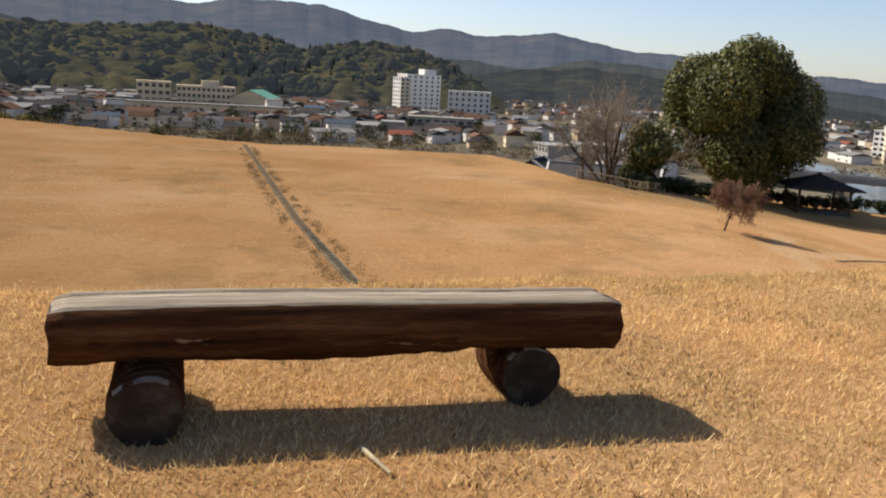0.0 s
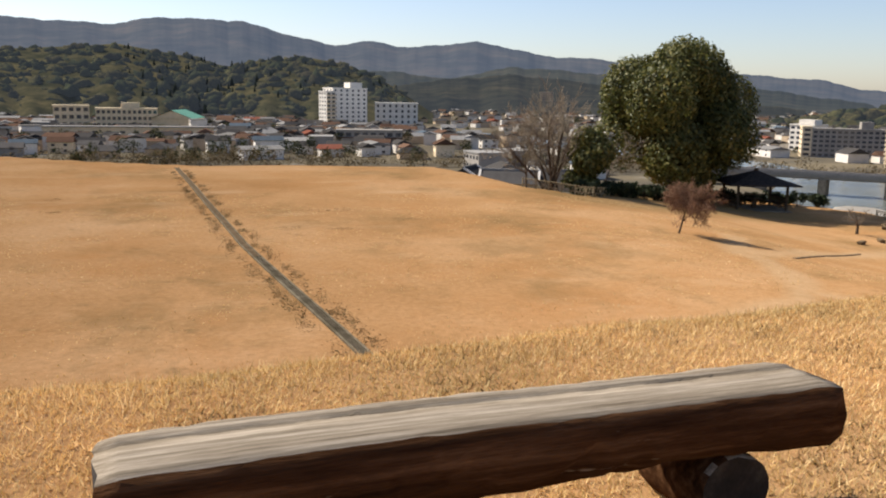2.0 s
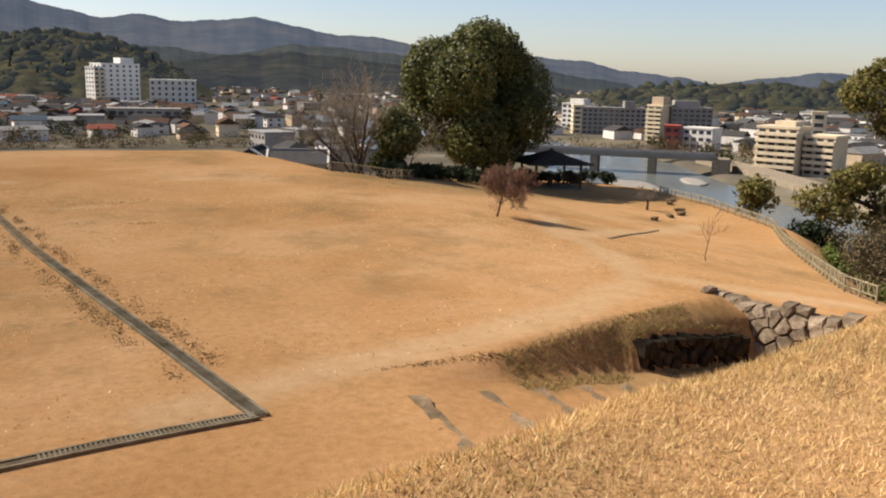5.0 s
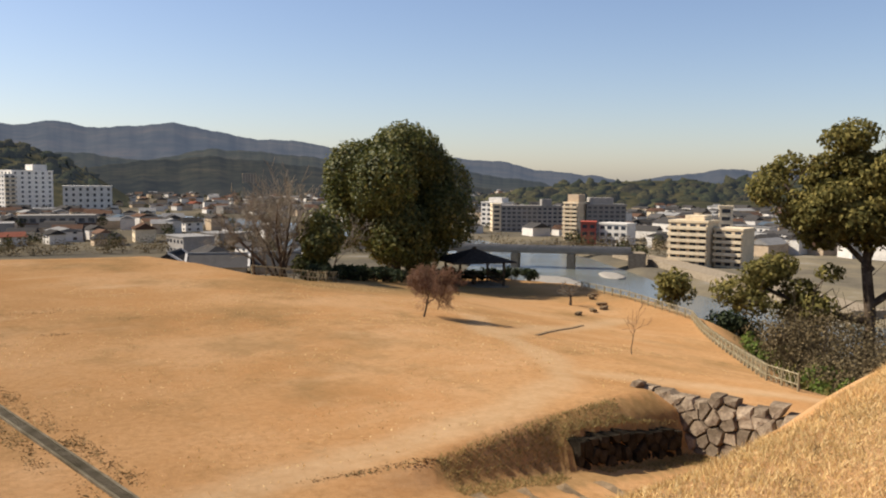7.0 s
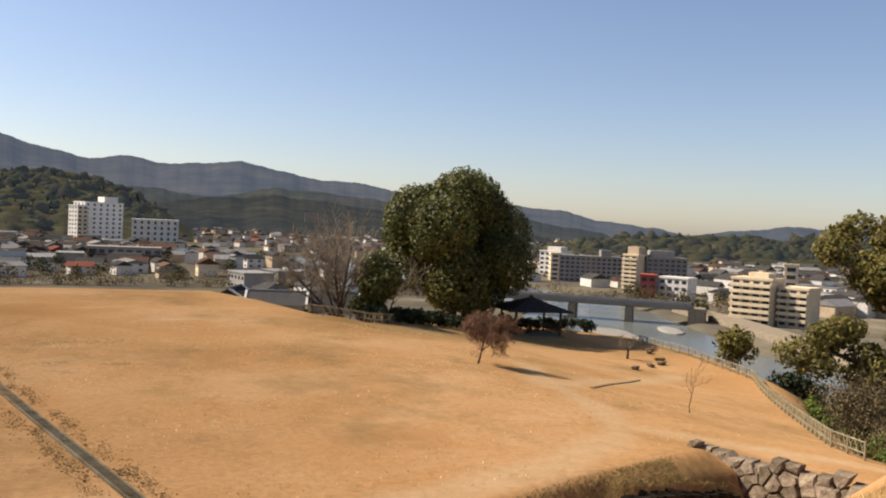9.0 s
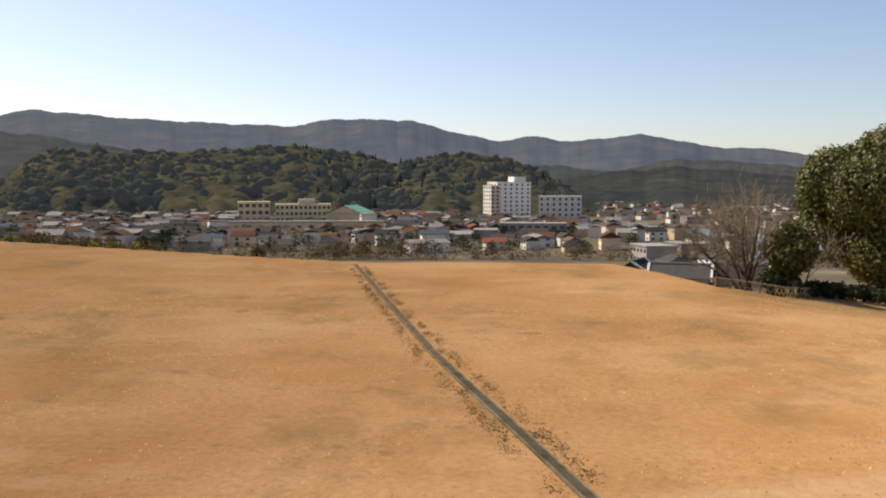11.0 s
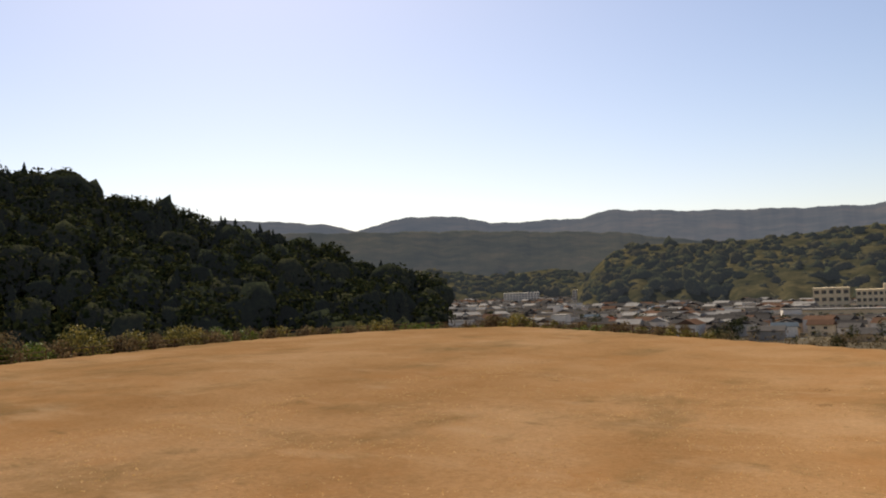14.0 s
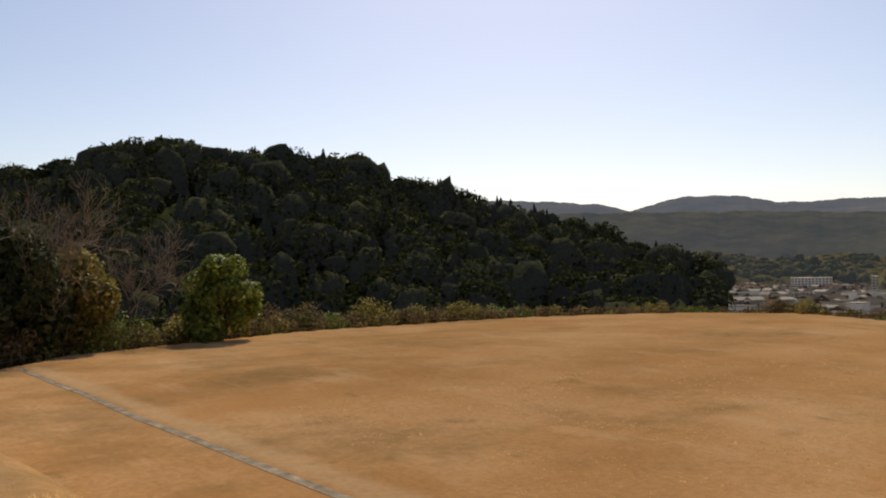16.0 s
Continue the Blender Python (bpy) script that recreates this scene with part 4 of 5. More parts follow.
bare_tree(21.8, 24.6, at(21.8, 24.6), 1.9, 0.5, 37, "thin leafless sapling on the lawn", 0.022, M_REDTWIG, 2, 3, "sapling", 0.5, 0.55, 0.006)


# ---- the tree above the river and the shrubs along the edge ----
def spreading_tree():
    x, y = 41.5, 28.6
    z = at(x, y)
    e = thing("spreading_oak_tree", pose(x, y, z), "large spreading evergreen tree with layered olive-green foliage and bare limbs", "tree")
    r = np.random.default_rng(51)
    up = -z
    lim = [((0, 0, -1.0), (0.1, 0, up - 5.2), 0.42), ((0.1, 0, up - 5.2), (0.2, 0.3, up - 0.2), 0.30), ((0.2, 0.3, up - 0.2), (0.5, -0.3, up + 3.2), 0.18),
           ((0.0, 0, up - 5.4), (-2.2, 2.4, up - 4.6), 0.22), ((-2.2, 2.4, up - 4.6), (-3.8, 4.6, up - 3.6), 0.13), ((0.1, 0, up - 4.6), (2.6, -2.2, up - 1.8), 0.20), ((2.6, -2.2, up - 1.8), (3.6, -3.0, up + 2.0), 0.12),
           ((0.15, 0, up - 2.8), (-1.6, 2.0, up - 0.6), 0.16), ((-1.6, 2.0, up - 0.6), (-2.8, 3.3, up + 1.6), 0.09), ((0.2, 0.2, up - 1.0), (1.6, -1.4, up + 2.2), 0.12)]
    segs = []
    for a, b, rad in lim:
        a, b = Vector(a), Vector(b)
        m = a.lerp(b, 0.5) + Vector(r.normal(0, 0.15, 3))
        segs += [(a, m, rad, rad * 0.85), (m, b, rad * 0.85, rad * 0.6)]
        for _ in range(5):
            p = a.lerp(b, r.uniform(0.4, 1))
            q = p + Vector(r.normal(0, 1.0, 3)) + Vector((0, 0, 0.5))
            segs += [(p, q, rad * 0.3, 0.02), (q, q + Vector(r.normal(0, 0.6, 3)), 0.025, 0.012)]
    tubes("trunk", segs, M_BARK, e, 7)
    B = []
    right = Vector((0.55, -0.83, 0))
    for cx, cz, w, h, n in ((0.3, 3.0, 3.4, 1.2, 26), (-1.6, 1.4, 3.4, 1.4, 30), (2.0, 1.8, 3.2, 1.6, 22), (-2.4, -0.2, 2.8, 1.1, 20), (0.2, 0.4, 3.0, 1.0, 14), (3.8, 0.6, 2.4, 1.8, 14), (-4.9, -3.6, 1.4, 0.9, 9), (-4.2, -4.7, 1.0, 0.6, 5), (3.0, -1.6, 1.4, 0.8, 5)):
        for _ in range(n):
            s = right * (cx + r.uniform(-w, w) * 0.9)
            B.append((s.x + r.normal(0, 1.1), s.y + r.normal(0, 1.1), up + cz + r.uniform(-h, h), r.uniform(0.7, 1.3)))
    leaves("crown", B, 62000, 0.14, M_LEAF_OLIVE, e, 52, 0.5, 0.7)


spreading_tree()


def bush(name, x, y, w, h, mat, label, seed, n=1500, leaf=0.13, twiggy=False):
    z = at(x, y)
    e = thing(name, pose(x, y, z), label, "bush")
    r = np.random.default_rng(seed)
    B = [(r.normal(0, w * 0.22), r.normal(0, w * 0.22), h * r.uniform(0.25, 0.75), min(w, h) * r.uniform(0.2, 0.36)) for _ in range(12)]
    leaves("foliage", B, n, leaf, mat, e, seed, 0.35)
    segs = []
    for b in B[:8]:
        segs += [(Vector((0, 0, -0.2)), Vector((b[0] * 0.6, b[1] * 0.6, b[2] * 0.7)), 0.04, 0.025), (Vector((b[0] * 0.6, b[1] * 0.6, b[2] * 0.7)), Vector((b[0] * 1.3, b[1] * 1.3, b[2] * (1.5 if twiggy else 1.1))), 0.025, 0.012)]
    tubes("stem", segs, M_BARK, e, 4)
    return e


r = np.random.default_rng(61)


def along(pts, q):
    L = [math.hypot(b[0] - a[0], b[1] - a[1]) for a, b in zip(pts, pts[1:])]
    q *= sum(L)
    for (a, b), l in zip(zip(pts, pts[1:]), L):
        if q <= l:
            return a[0] + (b[0] - a[0]) * q / l, a[1] + (b[1] - a[1]) * q / l
        q -= l
    return pts[-1]


EAST = [(24.6, 18.0), (25.2, 20.3), (30.2, 25.4), (39.4, 36.6)]
for i in range(12):
    x, y = along(EAST, (i + 0.5) / 16)
    bright = i % 3 != 1
    bush("riverside_bush", x + 1.6 + r.uniform(0, 1.2), y - 0.6 + r.normal(0, 0.3), r.uniform(2.0, 3.0), r.uniform(1.0, 1.8), M_LEAF_BRIGHT if bright else M_LEAF_OLIVE,
         "bright green evergreen bush outside the fence" if bright else "olive-green bush outside the fence", 100 + i, 1900, 0.11)
for i in range(22):
    x, y = along(EAST, (i % 11) / 11)
    bush("withered_bush", x + (2.5 if i < 11 else 6.0) + r.uniform(0, 3), y - (1.8 if i < 11 else 4.5) + r.normal(0, 1.0), r.uniform(3, 5), r.uniform(3.2, 4.8) + (3.0 if i > 10 else 0), M_LEAF_DRY, "tangled leafless brown bush on the slope", 630 + i, 3200, 0.075, True)
for i in range(5):
    x, y = 42 + 2.2 * i, 43 - 3.4 * i
    bush("slope_bush", x, y, 3.2, 2.8 - 0.2 * i, M_LEAF_DARK if i % 2 else M_LEAF_OLIVE, "dark evergreen bush on the slope above the river", 150 + i, 1800, 0.16)
for i, (x, y) in enumerate(((46, 22), (50, 28), (43, 17), (54, 34), (41, 21.5), (44, 26), (38, 24), (34, 19), (36.5, 17), (32, 15.5), (35, 22))):
    bare_tree(x, y, at(x, y), 9 - i * 0.5, 0.75, 160 + i, "leafless grey tree on the slope above the river", 0.15, levels=4)
for i in range(9):
    x, y = 19.6 + i * 0.95, 49.2 + 0.72 * i
    bush("hedge_bush", x, y, 1.7, 1.0, M_LEAF_DARK, "low dark clipped bush in the shade behind the fence", 170 + i, 900, 0.11)
for i in range(7):
    x, y = 33.5 + i * 1.35, 60.8 - 0.35 * i
    bush("hedge_bush", x, y, 1.7, 1.1, M_LEAF_DARK, "low dark bush behind the pavilion", 185 + i, 800, 0.12)

# shrubs along the far left edge
WEST = [(-50.5, 8.2), (-56, 13), (-60.5, 22), (-64, 30.5), (-67, 49), (-66.5, 63.5), (-61, 75.5), (-50.5, 81.5), (-39, 77.8), (-27, 74)]
for i in range(40):
    q = (i + 0.5) / 40
    x, y = along(WEST, q)
    kind = i % 4
    h = (2.2 if q < 0.5 else 1.4) * r.uniform(0.7, 1.2) * (0.75 if q > 0.8 else 1)
    bush("edge_bush", x - 1.2 * (1 - q), y + 1.4 * q, r.uniform(3.8, 5.4), h + 0.9, (M_LEAF_DRY, M_LEAF_OLIVE, M_LEAF_DRY, M_LEAF_BRIGHT)[kind] if kind != 3 or i % 8 == 3 else M_LEAF_OLIVE,
         ("withered brown shrub along the fence", "olive-green shrub along the fence", "dry brown bramble along the fence", "yellow-green shrub along the fence")[kind], 200 + i, 1800, 0.13, kind == 0)
leafy_tree("young_evergreen_tree", -58.2, 24.0, at(-58.2, 24), 5.9, 3.3, 0.3, "round bright green young evergreen tree at the lawn's edge", M_LEAF_BRIGHT, 71, 7000, 0.20, 34, 1.0, 0.15, 0.4)
leafy_tree("dark_evergreen_tree", -54.5, 9.6, at(-54.5, 9.6), 8.8, 4.2, 0.8, "tall dark evergreen tree shading the lawn's corner", M_LEAF_DARK, 72, 9000, 0.24, 46, 1.2, 0.3)
leafy_tree("dark_evergreen_tree", -51.0, 3.0, at(-51, 3), 10.5, 4.6, 0.8, "tall dark evergreen tree shading the lawn's corner", M_LEAF_DARK, 73, 9000, 0.24, 46, 1.3, 0.3)
leafy_tree("olive_evergreen_tree", -57, 14.5, at(-57, 14.5), 7.0, 3.0, 0.6, "olive-green evergreen tree with sunlit sprays", M_LEAF_OLIVE, 74, 6000, 0.20, 34, 1.0, 0.2)
for i, (x, y, h) in enumerate(((-55.5, 12.5, 10.5), (-59, 17.5, 9.5), (-61, 11, 13.5))):
    bare_tree(x, y, at(x, y), h, 0.7, 80 + i, "leafless tree with fine brown twigs at the wood's edge", 0.15, levels=4)


# ---- fences ----
def bamboo_fence(pts, label, post_gap, height, seed, diag=True):
    e = thing("bamboo_fence", pose(0, 0, 0), label, "fence")
    L = sum(math.hypot(b[0] - a[0], b[1] - a[1]) for a, b in zip(pts, pts[1:]))
    n = int(L / post_gap)
    P = [Vector((*along(pts, i / n), 0)) for i in range(n + 1)]
    for p in P:
        p.z = at(p.x, p.y)
    up = Vector((0, 0, 1))
    pm = tubes("post", [(-0.15 * up, height * up, 0.045, 0.04)], M_BAMBOO, e, 6)
    pm.location = P[0]
    for p in P[1:]:
        o = pm.copy()
        scene.collection.objects.link(o)
        o.location = p
    for h in (0.35, 0.9):
        for a, b in zip(P, P[1:]):
            tubes("rail", [(a + up * height * h, b + up * height * h, 0.028, 0.028)], M_BAMBOO, e, 5)
    if diag:
        segs = []
        for a, b in zip(P, P[1:]):
            for k in range(3):
                u, v = a.lerp(b, k / 3), a.lerp(b, (k + 1) / 3)
                segs += [(u + up * 0.05, v + up * height, 0.016, 0.016), (v + up * 0.05, u + up * height, 0.016, 0.016)]
        tagged(tubes("lattice", segs, M_BAMBOO, e, 4), "crossed thin bamboo lattice", kind="stuff")
    return e


bamboo_fence([(23.2, 18.6), (24.0, 20.5), (29.1, 26.3), (38.2, 37.6), (40.9, 46), (41.6, 52)], "low old bamboo fence along the river edge of the lawn", 1.0, 0.6, 1)
bamboo_fence([(15.6, 49.6), (18.6, 47.6), (20.6, 49.0), (23.8, 54.2)], "low old bamboo fence below the bare trees", 0.8, 0.6, 2)


def rail_fence(pts, label):
    e = thing("rail_fence", pose(0, 0, 0), label, "fence")
    L = sum(math.hypot(b[0] - a[0], b[1] - a[1]) for a, b in zip(pts, pts[1:]))
    n = int(L / 2.2)
    P = [Vector((*along(pts, i / n), 0)) for i in range(n + 1)]
    for p in P:
        p.z = at(p.x, p.y)
    up = Vector((0, 0, 1))
    pm = tubes("post", [(-0.2 * up, 0.95 * up, 0.06, 0.055)], M_DARKWOOD, e, 6)
    pm.location = P[0]
    for p in P[1:]:
        o = pm.copy()
        scene.collection.objects.link(o)
        o.location = p
    for h in (0.45, 0.85):
        for a, b in zip(P, P[1:]):
            tubes("rail", [(a + up * h, b + up * h, 0.035, 0.035)], M_DARKWOOD, e, 5)


rail_fence([(-49.3, 8.0), (-55.2, 12.9), (-59.5, 22.2), (-63, 30.4), (-66, 49), (-65.5, 63.3), (-59.8, 74.8), (-50.2, 80.5), (-38.9, 76.8), (-26.5, 73.2)], "dark two-rail wooden fence along the edge of the lawn")


# ---- pavilion ----
def pavilion():
    x, y = 35.6, 57.6
    z = at(x, y)
    e = thing("garden_pavilion", pose(x, y, z, 0, 0, -12), "open wooden garden pavilion with a dark hipped roof and benches", "pavilion")
    for sx in (-1, 1):
        for sy in (-1, 1):
            part("post", boxes((sx * 1.75 - 0.08, sx * 1.75 + 0.08, sy * 1.75 - 0.08, sy * 1.75 + 0.08, -0.3, 1.95), bevel=0.015), M_DARKWOOD, e)
    for s in (-1, 1):
        part("beam", boxes((-1.9, 1.9, s * 1.75 - 0.06, s * 1.75 + 0.06, 1.78, 1.96), bevel=0.01), M_DARKWOOD, e)
        part("beam", boxes((s * 1.75 - 0.06, s * 1.75 + 0.06, -1.69, 1.69, 1.80, 1.98), bevel=0.01), M_DARKWOOD, e)
    w, t = 2.5, 2.85
    V = [(-w, -w, 1.84), (w, -w, 1.84), (w, w, 1.84), (-w, w, 1.84), (-w, -w, 1.94), (w, -w, 1.94), (w, w, 1.94), (-w, w, 1.94), (-1.1, -1.1, 2.40), (1.1, -1.1, 2.40), (1.1, 1.1, 2.40), (-1.1, 1.1, 2.40), (0, 0, t)]
    Fs = [(3, 2, 1, 0), (0, 1, 5, 4), (1, 2, 6, 5), (2, 3, 7, 6), (3, 0, 4, 7), (4, 5, 9, 8), (5, 6, 10, 9), (6, 7, 11, 10), (7, 4, 8, 11), (8, 9, 12), (9, 10, 12), (10, 11, 12), (11, 8, 12)]
    mesh_object("roof", V, Fs, M_ROOF_DARK, e, "dark hipped shingle roof")
    part("finial", boxes((-0.14, 0.14, -0.14, 0.14, 2.70, 2.95), bevel=0.04), M_DARKWOOD, e)
    for s in (-1, 1):
        part("bench_seat", boxes((s * 1.5 - 0.2, s * 1.5 + 0.2, -1.5, 1.5, 0.40, 0.45)), M_DARKWOOD, e)
        part("railing", boxes((s * 1.75 - 0.03, s * 1.75 + 0.03, -1.66, 1.66, 0.8, 0.88), (s * 1.75 - 0.03, s * 1.75 + 0.03, -1.66, 1.66, 0.46, 0.52)), M_DARKWOOD, e)
        for k in range(9):
            yy = -1.6 + k * 0.4
            part("baluster", boxes((s * 1.75 - 0.02, s * 1.75 + 0.02, yy - 0.025, yy + 0.025, 0.0, 0.86)), M_DARKWOOD, e)
    part("back_rail", boxes((-1.66, 1.66, 1.72, 1.78, 0.8, 0.88)), M_DARKWOOD, e)
    part("floor_slab", boxes((-2.1, 2.1, -2.1, 2.1, -0.3, 0.05), bevel=0.02), M_CONC, e)
    t = thing("picnic_table", pose(x, y, z + 0.05, 0, 0, -12), "dark square wooden table under the pavilion", "table")
    part("tabletop", boxes((-0.5, 0.5, -0.5, 0.5, 0.66, 0.72), bevel=0.01), M_DARKWOOD, t)
    part("leg", boxes((-0.15, 0.15, -0.15, 0.15, 0, 0.66), bevel=0.01), M_DARKWOOD, t)


M_ROOF_DARK = mottled("dark_shingles", (0.03, 0.027, 0.025), (0.055, 0.045, 0.038), (0.09, 0.075, 0.06), 4.0, 30.0, 1.0, stretch=(1, 1, 6))
pavilion()
for i, (x, y, a) in enumerate(((36.2, 43.1, 20), (37.3, 44.6, -15), (38.8, 47.4, 40), (39.6, 48.3, 10), (34.6, 42.2, 70), (32.1, 40.5, 35))):
    b = thing("stone_seat", pose(x, y, at(x, y), 0, 0, a), "low rough stone seat on the lawn", "seat", "stone seats on the lawn")
    part("seat", boxes((-0.36, 0.36, -0.16, 0.16, 0.06, 0.2), bevel=0.04), M_STEP, b)
    part("foot", boxes((-0.28, -0.12, -0.12, 0.12, -0.05, 0.06)), M_STEP, b)
    part("foot", boxes((0.12, 0.28, -0.12, 0.12, -0.05, 0.06)), M_STEP, b)
V, Fs = strip([(20.3, 28.4), (28.1, 35.2)], 0.16, 0.03, 0.2)
tagged(mesh_object("kerb", V, Fs, M_STEP), "weathered concrete kerb set in the lawn", "kerb", kind="structure")


# ---- wooded hill on the left ----
M_FLOOR = forest_material("forest_floor", (0.010, 0.014, 0.007), (0.02, 0.026, 0.012), (0.04, 0.042, 0.02), 0.2)
WOOD = [(-115, 3.2), (-95, 4.0), (-80.9, 4.6), (-77.8, 5.0), (-75.4, 6.2), (-72.6, 6.8), (-67.8, 6.3), (-64.2, 6.0), (-59.1, 5.6), (-56.2, 4.1), (-54.3, 4.0), (-51.3, 3.0), (-48.4, 2.3), (-46.2, 1.4), (-43.6, 1.0), (-42.2, -0.4), (-39.4, -0.6), (-36.6, -1.6), (-35.6, -4.2), (-34.5, -6)]
WD, WDEP, WBASE = 190.0, 95.0, -16.0
ridge("forest_hill", "steep dark forested hill west of the lawn", WOOD, WD, WDEP, WBASE, M_FLOOR, 1.0, 17, 0.5)


def wood_spots(n, seed, low, high, skyline):
    """Places on the forested hill, a share of them along its crest."""
    r = np.random.default_rng(seed)
    az = r.uniform(-100, -36.5, n)
    s = r.uniform(0.0, 1.0, n) ** 0.8
    s[: int(n * skyline)] = r.uniform(0.94, 1.0, int(n * skyline))
    el = np.interp(az, [p[0] for p in WOOD], [p[1] for p in WOOD])
    d = WD - WDEP * (1 - s)
    z = WBASE + (1.9 + WD * np.tan(np.radians(el)) - WBASE) * s ** 0.8
    return np.stack([d * np.sin(np.radians(az)), d * np.cos(np.radians(az)), z, r.uniform(low, high, n)], -1)


P = wood_spots(620, 92, 2.2, 4.6, 0.2)
P[:, 2] += P[:, 3] * 0.45 + 0.8
P[:, 3] *= 0.86
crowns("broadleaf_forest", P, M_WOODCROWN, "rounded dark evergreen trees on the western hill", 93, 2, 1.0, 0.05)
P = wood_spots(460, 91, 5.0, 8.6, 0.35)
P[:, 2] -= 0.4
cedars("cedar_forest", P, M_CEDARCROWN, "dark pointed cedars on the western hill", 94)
P = wood_spots(620, 92, 2.2, 4.6, 0.2)
leaves("forest_sprays", [(x, y, z + q * 0.45 + 0.8, q * 1.08) for x, y, z, q in P], 190000, 0.5, M_WOODLEAF, None, 95, 0.78)
tagged(bpy.data.objects["forest_sprays"], "loose dark sprays on the treetops of the western hill", "forest", kind="stuff")


# ---- the town in the valley ----
def plain(name, c, rough=0.96, vary=0.12):
    return mottled(name, tuple(v * 0.85 for v in c), c, tuple(min(1, v * 1.1) for v in c), 0.3, 3.0, rough, bumpy=0, vary=vary)


M_WHITE = plain("white_render", (0.64, 0.59, 0.52))
M_CREAM = plain("cream_render", (0.62, 0.50, 0.34))
M_HOTEL = plain("white_tiles", (0.72, 0.67, 0.60))
M_GREYWALL = plain("grey_render", (0.28, 0.255, 0.225))
M_TANWALL = plain("tan_render", (0.50, 0.38, 0.26))
M_REDWALL = plain("red_cladding", (0.40, 0.10, 0.07))
M_TILE = plain("grey_roof_tiles", (0.065, 0.06, 0.056), 0.96, 0.4)
M_TILE_BROWN = plain("brown_roof_tiles", (0.12, 0.072, 0.05), 0.96, 0.35)
M_TILE_PALE = plain("pale_metal_roof", (0.20, 0.19, 0.177), 0.96, 0.4)
M_TILE_RED = plain("red_roof_tiles", (0.20, 0.075, 0.05), 0.96, 0.2)
M_TILE_BLUE = plain("blue_grey_roof", (0.08, 0.10, 0.12), 0.96, 0.2)
M_GREENROOF = plain("green_metal_roof", (0.12, 0.26, 0.20), 0.96)
M_GLASS, _nt, _b = material("dark_window_glass", 0.12)
_b.inputs["Base Color"].default_value = (0.035, 0.04, 0.05, 1)
_b.inputs["Specular IOR Level"].default_value = 0.6


def window_mesh(w, h):
    me = bpy.data.meshes.new("window")
    bm = boxes((-w / 2, w / 2, -0.06, 0.06, -h / 2, h / 2))
    bm.to_mesh(me)
    bm.free()
    me.materials.append(M_GLASS)
    return me


def add_windows(e, me, xs, y, zs, turn=0.0, at_x=None):
    for z in zs:
        for x in xs:
            o = new("window", me)
            o.parent = e
            o.matrix_basis = pose(x, y, z) if at_x is None else pose(at_x, x, z, 0, 0, 90)


def gable_house(wall, roof, w, d, h, rise, label, hip=0.0):
    e = thing("house", pose(0, 0, -50), label, "house", "houses of the town")
    part("wall", boxes((-w / 2, w / 2, -d / 2, d / 2, -1.0, h)), wall, e)
    o, t = 0.6, 0.2
    X, Y = w / 2 + o, d / 2 + o
    k = X * (1 - hip)
    V = [(-X, -Y, h), (X, -Y, h), (X, Y, h), (-X, Y, h), (-X, -Y, h + t), (X, -Y, h + t), (X, Y, h + t), (-X, Y, h + t), (-k, 0, h + rise), (k, 0, h + rise)]
    Fs = [(3, 2, 1, 0), (0, 1, 5, 4), (1, 2, 6, 5), (2, 3, 7, 6), (3, 0, 4, 7), (4, 5, 9, 8), (6, 7, 8, 9), (5, 6, 9), (7, 4, 8)]
    mesh_object("roof", V, Fs, roof, e)
    add_windows(e, WIN, (-w * 0.27, w * 0.22), -d / 2, [1.5, 4.2][: 2 if h > 4 else 1])
    add_windows(e, WIN, (-d * 0.2,), 0, [1.6, 4.3][: 2 if h > 4 else 1], at_x=-w / 2)
    return e


def flat_house(wall, w, d, h, label):
    e = thing("block", pose(0, 0, -50), label, "building", "flat-roofed blocks of the town")
    part("wall", boxes((-w / 2, w / 2, -d / 2, d / 2, -1.0, h)), wall, e)
    part("roof", boxes((-w / 2 - 0.25, w / 2 + 0.25, -d / 2 - 0.25, d / 2 + 0.25, h, h + 0.5)), M_TILE_PALE, e)
    n = int(w / 3.2)
    add_windows(e, WIN, [(-w / 2 + (i + 0.5) * w / n) for i in range(n)], -d / 2, [1.7 + 3.1 * k for k in range(int(h / 3.1))])
    return e


WIN = window_mesh(1.6, 1.2)
KINDS = [gable_house(M_WHITE, M_TILE, 10, 8, 5.4, 2.4, "white two-storey house with a grey tiled roof"),
         gable_house(M_CREAM, M_TILE_BROWN, 11, 8, 5.4, 2.5, "cream two-storey house with a brown tiled roof"),
         gable_house(M_TANWALL, M_TILE, 13, 9, 3.2, 2.6, "low tan house with a grey hipped roof", 0.4),
         gable_house(M_GREYWALL, M_TILE, 15, 10, 4.2, 2.2, "long grey shed-like house with a tiled roof"),
         gable_house(M_WHITE, M_TILE_PALE, 18, 11, 4.5, 1.6, "white workshop with a pale metal roof"),
         gable_house(M_WHITE, M_TILE_RED, 12, 9, 4.6, 2.4, "white house with a red tiled roof"),
         gable_house(M_WHITE, M_TILE_BLUE, 12, 9, 5.4, 2.0, "white house with a blue-grey metal roof"),
         flat_house(M_WHITE, 14, 10, 9.3, "white three-storey flat-roofed block"),
         flat_house(M_GREYWALL, 16, 11, 6.2, "grey two-storey flat-roofed block"),
         flat_house(M_CREAM, 12, 9, 6.2, "cream two-storey flat-roofed block")]
LANDMARKS = [(61, 795, 45), (98, 735, 35), (-137, 721, 55), (-72, 671, 28), (-97, 584, 66), (310, 470, 25), (298, 412, 30), (282, 344, 32), (262, 322, 24), (235, 228, 30), (74, 262, 28), (51, 495, 30)]
r = np.random.default_rng(101)
placed, tries = [], 0
